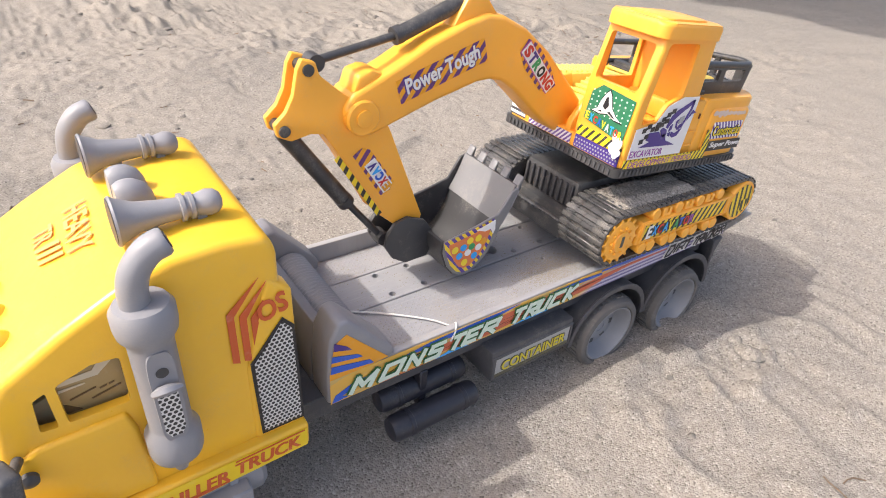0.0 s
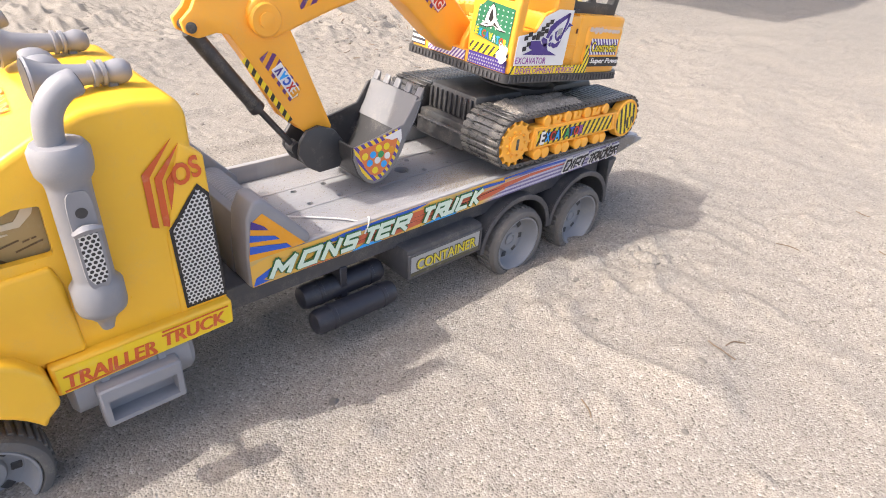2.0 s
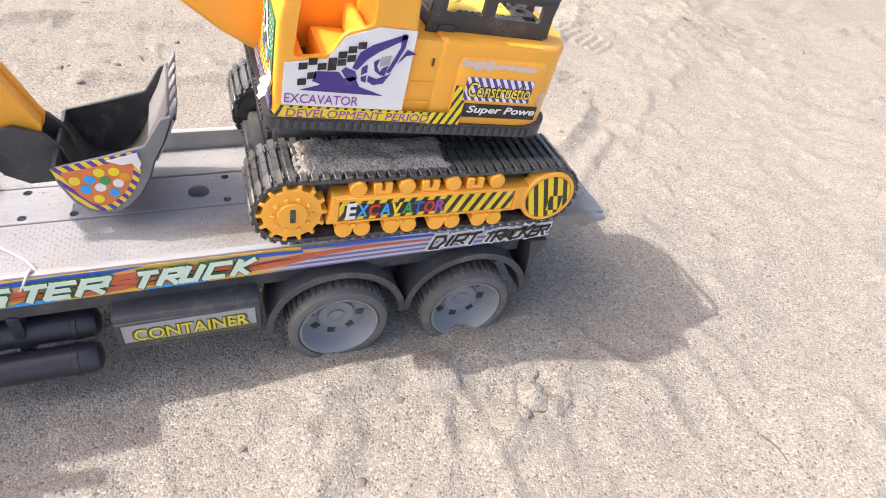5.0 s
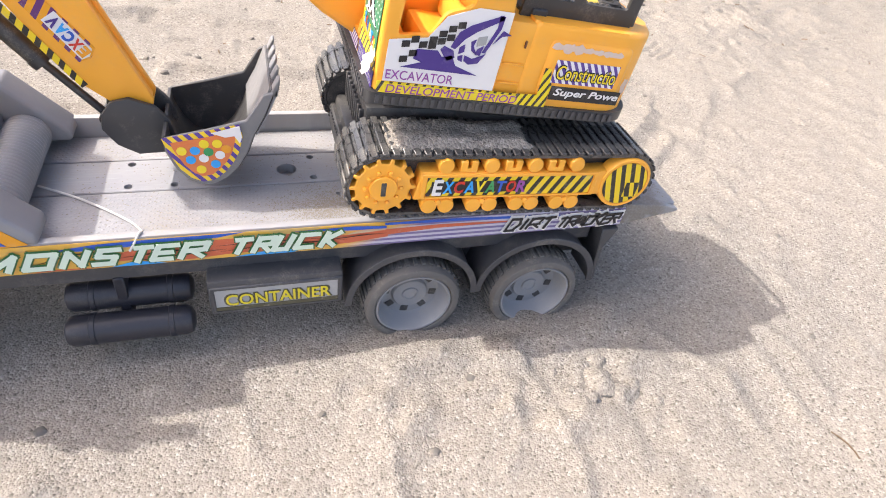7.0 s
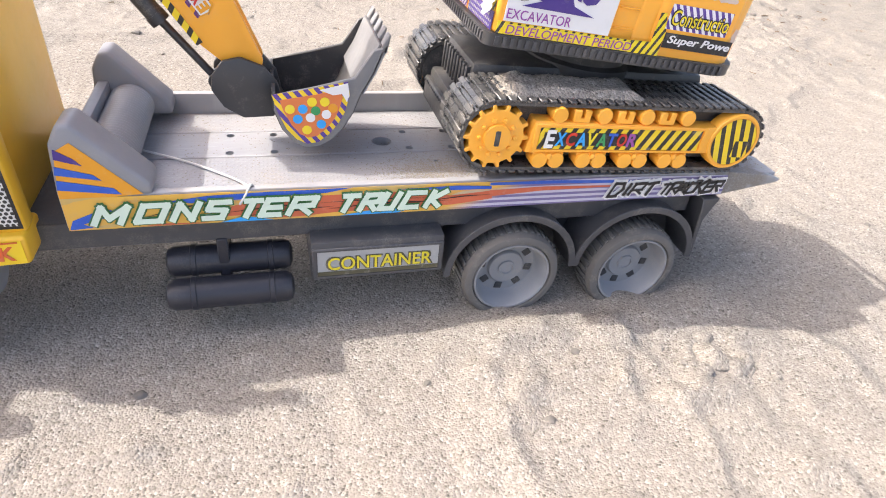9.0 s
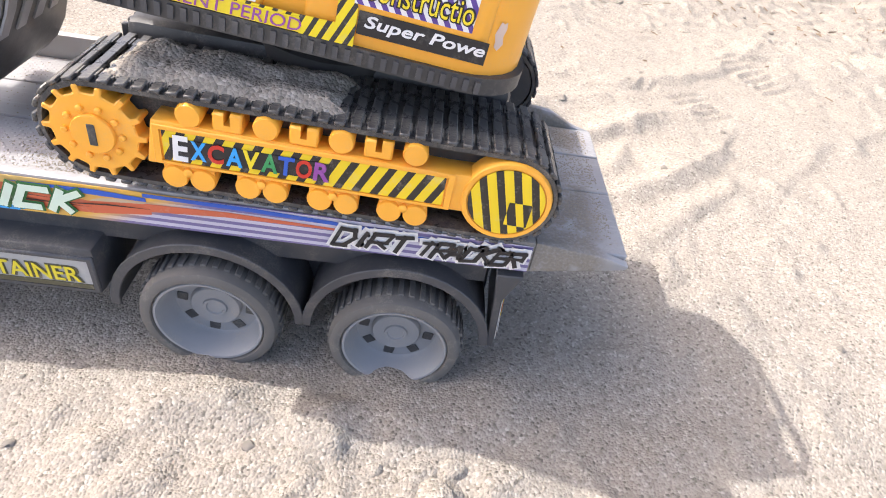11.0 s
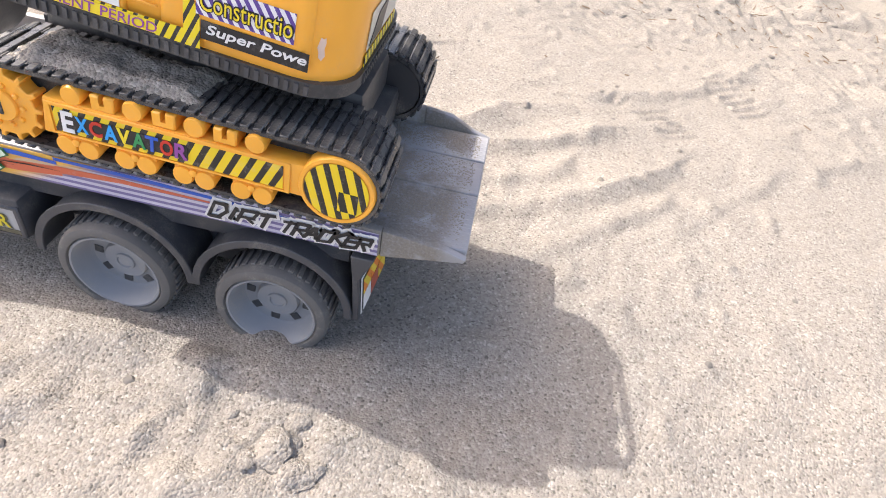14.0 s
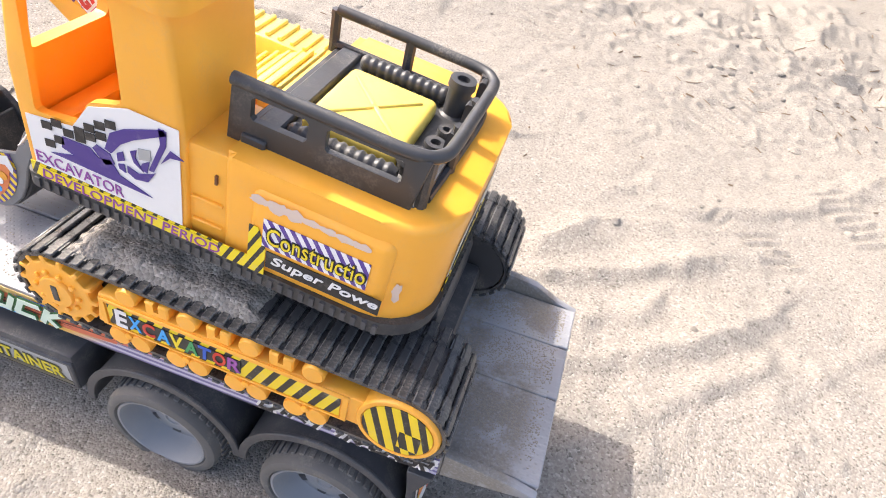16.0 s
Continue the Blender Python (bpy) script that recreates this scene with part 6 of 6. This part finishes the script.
    inn = [(0.2210, 0.1110), (0.2125, 0.0910), (0.2035, 0.0750), (0.1975, 0.0600), (0.1900, 0.0478), (0.1815, 0.0392), (0.1728, 0.0344), (0.1645, 0.0336), (0.1565, 0.0376), (0.1495, 0.0470), (0.1430, 0.0630), (0.1430, 0.0740)]
    part("bucket_shell", prism(back + inn, y0 + 0.003, y1 - 0.003, 0.0005, 1), BLACK, bucket, "curved black bucket shell")
    part("tooth_plate", prism([(0.2032, 0.0755), (0.2122, 0.0912), (0.2208, 0.1110), (0.2196, 0.1112), (0.2110, 0.0916), (0.2020, 0.0760)], y0 + 0.0035, y1 - 0.0035), BUCKET_GREY, bucket, "worn grey cutting plate")
    for k in range(5):
        y = 0.060 + k * 0.0180
        b = prism([(-0.003, 0.0), (-0.001, 0.014), (0.001, 0.0145), (0.003, 0.0)], -0.0045, 0.0045, 0.0008, 1)
        part("bucket_tooth", xf(b, pose(0.2222, y, 0.1055, 0, 20, 0)), BUCKET_GREY, bucket, "worn grey bucket tooth")
        part("wear_strip", prism([(0.2082, 0.0735), (0.2175, 0.0900), (0.2262, 0.1100), (0.2246, 0.1106), (0.2161, 0.0901), (0.2071, 0.0739)], y - 0.0045, y + 0.0045), GREY, bucket)
    # grooves are not cut; charcoal slivers paint their shade on the plate
    for k in range(3):
        y = 0.074 + k * 0.022
        part("groove_shade", prism([(0.2028, 0.0748), (0.2072, 0.0822), (0.2066, 0.0824), (0.2022, 0.0752)], y - 0.0008, y + 0.0008), CHARCOAL, bucket)
    mb = near(y0)
    shape = [(0.1400, 0.0745), (0.1710, 0.0795), (0.1960, 0.0845), (0.1975, 0.0740), (0.1935, 0.0600), (0.1885, 0.0510), (0.1815, 0.0425), (0.1730, 0.0358), (0.1645, 0.0345), (0.1565, 0.0385), (0.1492, 0.0475), (0.1430, 0.0625)]
    part("bucket_sticker", slab(shape[::-1], mb, 0.0003), BUCKET_STR, bucket, "striped sticker with coloured dots")
    field = [(0.1455, 0.0705), (0.1710, 0.0745), (0.1905, 0.0785), (0.1920, 0.0720), (0.1888, 0.0615), (0.1845, 0.0535), (0.1785, 0.0465), (0.1720, 0.0412), (0.1650, 0.0400), (0.1590, 0.0432), (0.1530, 0.0510), (0.1475, 0.0630)]
    part("sticker_field", slab(field[::-1], mb, 0.0008), printed("orange_red_field", (0.72, 0.20, 0.06)), bucket)
    for x, z, mat in ((0.1675, 0.0565, WHITE_P), (0.1580, 0.0555, SKY_P), (0.1620, 0.0635, SKY_P), (0.1755, 0.0510, SKY_P), (0.1525, 0.0635, YELLOW_P), (0.1645, 0.0465, YELLOW_P), (0.1690, 0.0690, YELLOW_P), (0.1785, 0.0690, YELLOW_P), (0.1795, 0.0590, WHITE_P), (0.1845, 0.0640, ORANGE_P), (0.1715, 0.0620, GREEN_P)):
        part("dot", disc(x, z, 0.0036, mb, 0.0013, 18), mat, bucket)
    part("rubbed_corner", slab([(0.1750, 0.0785), (0.1960, 0.0838), (0.1970, 0.0740), (0.1950, 0.0690), (0.1915, 0.0755), (0.1850, 0.0745)][::-1], mb, 0.0018), WHITE_P, bucket)


crawler(-0.0165, 0.036, -1)
crawler(0.120, 0.1725, 1)
build_undercarriage()
build_upper()
build_tray()
build_arm()


# ---- loose things ----
cord = bow([(0.040, 0.082, 0.0185), (0.075, 0.060, 0.0182), (0.110, 0.030, 0.0182), (0.122, 0.012, 0.0190), (0.1215, 0.0035, 0.0285), (0.118, -0.0010, 0.024), (0.113, -0.0022, 0.016)], 6)
tagged(part("string", sweep(cord, 0.0009, 8), STRING_M), "thin white string lying over the grey bed", "string")


def lump(r, rough, seed, flat=0.7, sub=3):
    """A rounded clod or stone with an uneven surface."""
    bm = bmesh.new()
    bmesh.ops.create_icosphere(bm, subdivisions=sub, radius=r)
    off = Vector((seed * 7.3, seed * 3.1, seed))
    for v in bm.verts:
        n = noise.fractal(v.co / r * 1.3 + off, 0.8, 2.0, 4)
        v.co *= 1 + rough * n
        v.co.z *= flat
    return bm


def place(name, bm, mat, x, y, sink, label, category, group=""):
    z = (ground_z(x, y))
    return tagged(part(name, xf(bm, Matrix.Translation((x, y, z - sink))), mat), label, category, group)


for k, (x, y, r) in enumerate(((0.484, -0.098, 0.017), (0.500, -0.112, 0.014), (0.468, -0.112, 0.009), (0.492, -0.076, 0.010), (0.515, -0.105, 0.006), (0.452, -0.104, 0.006), (0.53, -0.126, 0.005), (0.445, -0.080, 0.005))):
    place("sand_clod", lump(r, 0.34, k + 2, 0.5), SAND, x, y, r * 0.12, "crumbling clod of pale sand", "sand clod", "clods beside the wheel")
rng = random.Random(5)
for k in range(90):
    while True:
        x, y = rng.uniform(-0.5, 1.5), rng.uniform(-0.35, 1.5)
        if not (-0.38 < x < 0.62 and -0.03 < y < 0.2):
            break
    r = rng.uniform(0.0014, 0.0048) * (1.0 + max(0, y - 0.3) * 1.0)
    place("pebble", lump(r, 0.35, k + 20, 0.7, 2), STONE_M, x, y, r * 0.1, "small dark grey pebble on sand", "pebble", "scattered pebbles")
for k in range(110):
    x, y = rng.uniform(-0.6, 1.7), 0.30 + 1.5 * rng.random() ** 1.3
    r = rng.uniform(0.002, 0.007) * (1 + y * 0.8)
    place("sand_clod", lump(r, 0.4, k + 140, 0.55, 2), SAND, x, y, r * 0.1, "small crumbling lump of pale sand", "sand clod", "scattered sand lumps")
for k in range(14):
    x, y, a = rng.uniform(0.0, 1.4), rng.choice((rng.uniform(-0.32, -0.2), rng.uniform(0.3, 1.2))), rng.uniform(0, 6.28)
    n = rng.uniform(0.014, 0.032)
    pts = []
    for j in range(5):
        px, py = x + math.cos(a + j * 0.12) * n * j / 4, y + math.sin(a + j * 0.12) * n * j / 4
        pts.append((px, py, (ground_z(px, py)) + 0.0010))
    tagged(part("twig", sweep(pts, 0.0007, 6), TWIG_M), "thin dry brown twig on sand", "twig", "scattered twigs")


def build_straw():
    """Dry straw and bark litter on the trodden sand."""
    vs, fs = [], []
    r = random.Random(31)
    for k in range(260):
        x, y, a = r.gauss(1.15, 0.32), 0.85 + abs(r.gauss(0.25, 0.28)), r.uniform(0, 6.28)
        if r.random() < 0.3:
            x, y = r.uniform(-0.6, 1.6), r.uniform(0.45, 1.6)
        n, w = r.uniform(0.005, 0.017) * (0.6 + y * 0.5), r.uniform(0.0006, 0.0014)
        q, start = [], len(vs)
        for s in (-0.5, 0.5):
            px, py = x + math.cos(a) * n * s, y + math.sin(a) * n * s
            z = ground_z(px, py) + r.uniform(0.0004, 0.003)
            for du, dz in ((-1, 0), (1, 0), (0, 1.4)):
                vs.append((px - math.sin(a) * w * du, py + math.cos(a) * w * du, z + w * dz))
        fs += [(start + i, start + j, start + j + 3, start + i + 3) for i, j in ((0, 1), (1, 2), (2, 0))] + [(start, start + 2, start + 1), (start + 3, start + 4, start + 5)]
    me = bpy.data.meshes.new("straw_litter")
    me.from_pydata(vs, [], fs)
    me.materials.append(TWIG_M)
    return tagged(new("straw_litter", me), "dry straw and bark litter on trodden sand", "straw", "", "stuff")


build_straw()


def build_track_sand():
    """A drift of sand lying on the front half of the crawler's top run."""
    bm = bmesh.new()
    n, m, grid = 48, 26, []
    for i in range(n):
        row = []
        for j in range(m):
            u, v = i / (n - 1), j / (m - 1)
            edge = min(u, 1 - u, v * 0.6, (1 - v) * 0.6) * 9
            q = Vector((u * 9, v * 5, 1.3))
            w = 0.0262 + min(1, edge) * (0.0062 + 0.0026 * noise.noise(q) + 0.0012 * noise.noise(q * 5)) - (0.004 if edge < 0.01 else 0)
            row.append(bm.verts.new(MU @ Vector((-0.100 + u * 0.118 + 0.004 * noise.noise(q * 2), -0.0125 + v * 0.046, w))))
        grid.append(row)
    for i in range(n - 1):
        for j in range(m - 1):
            bm.faces.new((grid[i][j], grid[i + 1][j], grid[i + 1][j + 1], grid[i][j + 1]))
    return tagged(part("sand_drift", bm, SAND), "thin drift of sand lying on the crawler track", "sand", "", "stuff")


build_track_sand()


def build_bed_sand():
    """Loose sand spilled over the bed boards."""
    vs, fs = [], []
    r = random.Random(9)
    for k in range(9500):
        zone = r.random()
        if zone < 0.30:
            x, y = r.gauss(0.262, 0.022), r.gauss(0.035, 0.013)
        elif zone < 0.8:
            x, y = r.uniform(0.50, 0.573), r.choice((r.gauss(0.045, 0.012), r.gauss(0.095, 0.012), r.gauss(0.14, 0.008)))
        else:
            x, y = r.uniform(0.06, 0.52), r.uniform(0.01, 0.155)
        if not (0.06 < x < 0.574 and 0.009 < y < 0.155):
            continue
        s = r.uniform(0.0003, 0.0008)
        z = 0.0160 + s * 0.2
        b = len(vs)
        for dx, dy, dz in ((1, 0, 0), (-1, 0, 0), (0, 1, 0), (0, -1, 0), (0, 0, 1), (0, 0, -1)):
            q = r.uniform(0.7, 1.2) * s
            vs.append((x + dx * q, y + dy * q, z + dz * q * 0.6))
        for a, c, d in ((0, 2, 4), (2, 1, 4), (1, 3, 4), (3, 0, 4), (2, 0, 5), (1, 2, 5), (3, 1, 5), (0, 3, 5)):
            fs.append((b + a, b + c, b + d))
    me = bpy.data.meshes.new("spilled_sand")
    me.from_pydata(vs, [], fs)
    me.materials.append(LOOSE_M)
    return tagged(new("spilled_sand", me), "loose sand grains spilled over the grey bed", "sand", "", "stuff")


build_bed_sand()


def build_basket():
    """A dark wire basket of coloured play balls, far off on the sand."""
    x, y = 2.50, 1.98
    z = ground_z(x, y)
    basket = thing("wire_basket", (x, y, z), "dark wire basket with coloured play balls on far sand", "basket")
    hx, hy, h = 0.13, 0.09, 0.17
    for lift, r in ((0.006, 0.004), (h, 0.005)):
        pts = [(x + sx * hx, y + sy * hy, z + lift) for sx, sy in ((-1, -1), (1, -1), (1, 1), (-1, 1))]
        part("hoop", sweep(pts, r, 8, closed=True), BLACK, basket)
    part("basket_floor", box(x - hx, x + hx, y - hy, y + hy, z + 0.001, z + 0.006), BLACK, basket)
    for k in range(7):
        for sy in (-1, 1):
            u = x - hx + 2 * hx * k / 6
            part("upright", rod((u, y + sy * hy, z + 0.004), (u, y + sy * hy, z + h), 0.0032, seg=8), BLACK, basket)
    for k in range(1, 4):
        for sx in (-1, 1):
            v = y - hy + 2 * hy * k / 4
            part("upright", rod((x + sx * hx, v, z + 0.004), (x + sx * hx, v, z + h), 0.0032, seg=8), BLACK, basket)
    for k, (dx, dy, mat) in enumerate(((-0.08, -0.04, WHITE_P), (-0.02, -0.05, RED_P), (0.035, -0.04, NAVY_P), (0.09, -0.05, YELLOW_P), (-0.05, 0.035, PINK_P), (0.02, 0.04, YELLOW_P), (0.08, 0.04, RED_P))):
        bm = bmesh.new()
        bmesh.ops.create_uvsphere(bm, u_segments=16, v_segments=10, radius=0.034)
        tagged(part("play_ball", xf(bm, Matrix.Translation((x + dx, y + dy, z + 0.040))), mat), "coloured plastic play ball in a wire basket", "ball", "balls in the basket")


build_basket()


def build_grass():
    """Low green grass along the far edge of the sand."""
    vs, fs = [], []
    r = random.Random(12)
    for k in range(9000):
        x, y = r.uniform(3.9, 7.5), r.uniform(-1.0, 5.0)
        if x < 4.5 + 0.5 * math.sin(y * 2.3) and r.random() < 0.75:
            continue
        z, a, h, w = ground_z(x, y) - 0.003, r.uniform(0, 6.28), r.uniform(0.03, 0.09), r.uniform(0.003, 0.007)
        b, lean = len(vs), r.uniform(-0.03, 0.03)
        ca, sa = math.cos(a), math.sin(a)
        vs += [(x - sa * w, y + ca * w, z), (x + sa * w, y - ca * w, z), (x + ca * w, y + sa * w, z), (x + lean, y + lean * 0.5, z + h)]
        fs += [(b, b + 1, b + 3), (b + 1, b + 2, b + 3), (b + 2, b, b + 3)]
    me = bpy.data.meshes.new("far_grass")
    me.from_pydata(vs, [], fs)
    me.materials.append(GRASS_M)
    return tagged(new("far_grass", me), "low green grass at the far edge of the sand", "grass", "", "stuff")


build_grass()


# ---- made-up roof and wall, out of sight, added only to shade the far sand ----
def build_shade_caster():
    h = GROUND + 2.6
    a, b, c, d = Vector((0.32, 1.18, h)), Vector((0.05, 4.15, h)), Vector((4.2, 4.35, h)), Vector((4.3, 1.42, h))
    bm = bmesh.new()
    low = [bm.verts.new(v) for v in (a, b, c, d)]
    top = [bm.verts.new(v + Vector((0, 0, 0.06))) for v in (a, b, c, d)]
    bm.faces.new(low[::-1]), bm.faces.new(top)
    for i in range(4):
        bm.faces.new((low[i], low[(i + 1) % 4], top[(i + 1) % 4], top[i]))
    tagged(part("shade_caster_roof", bm, GREY), "added unseen roof that shades the far sand", "roof", "", "structure")
    n = (c - b).normalized().cross(Vector((0, 0, 1))) * 0.12
    bm = bmesh.new()
    foot = [Vector((v.x, v.y, GROUND - 0.3)) for v in (b, c, c - n, b - n)]
    low = [bm.verts.new(v) for v in foot]
    top = [bm.verts.new((v.x, v.y, h - 0.002)) for v in foot]
    bm.faces.new(low[::-1]), bm.faces.new(top)
    for i in range(4):
        bm.faces.new((low[i], low[(i + 1) % 4], top[(i + 1) % 4], top[i]))
    tagged(part("shade_caster_wall", bm, GREY), "added unseen wall under the shading roof", "wall", "", "structure")


build_shade_caster()
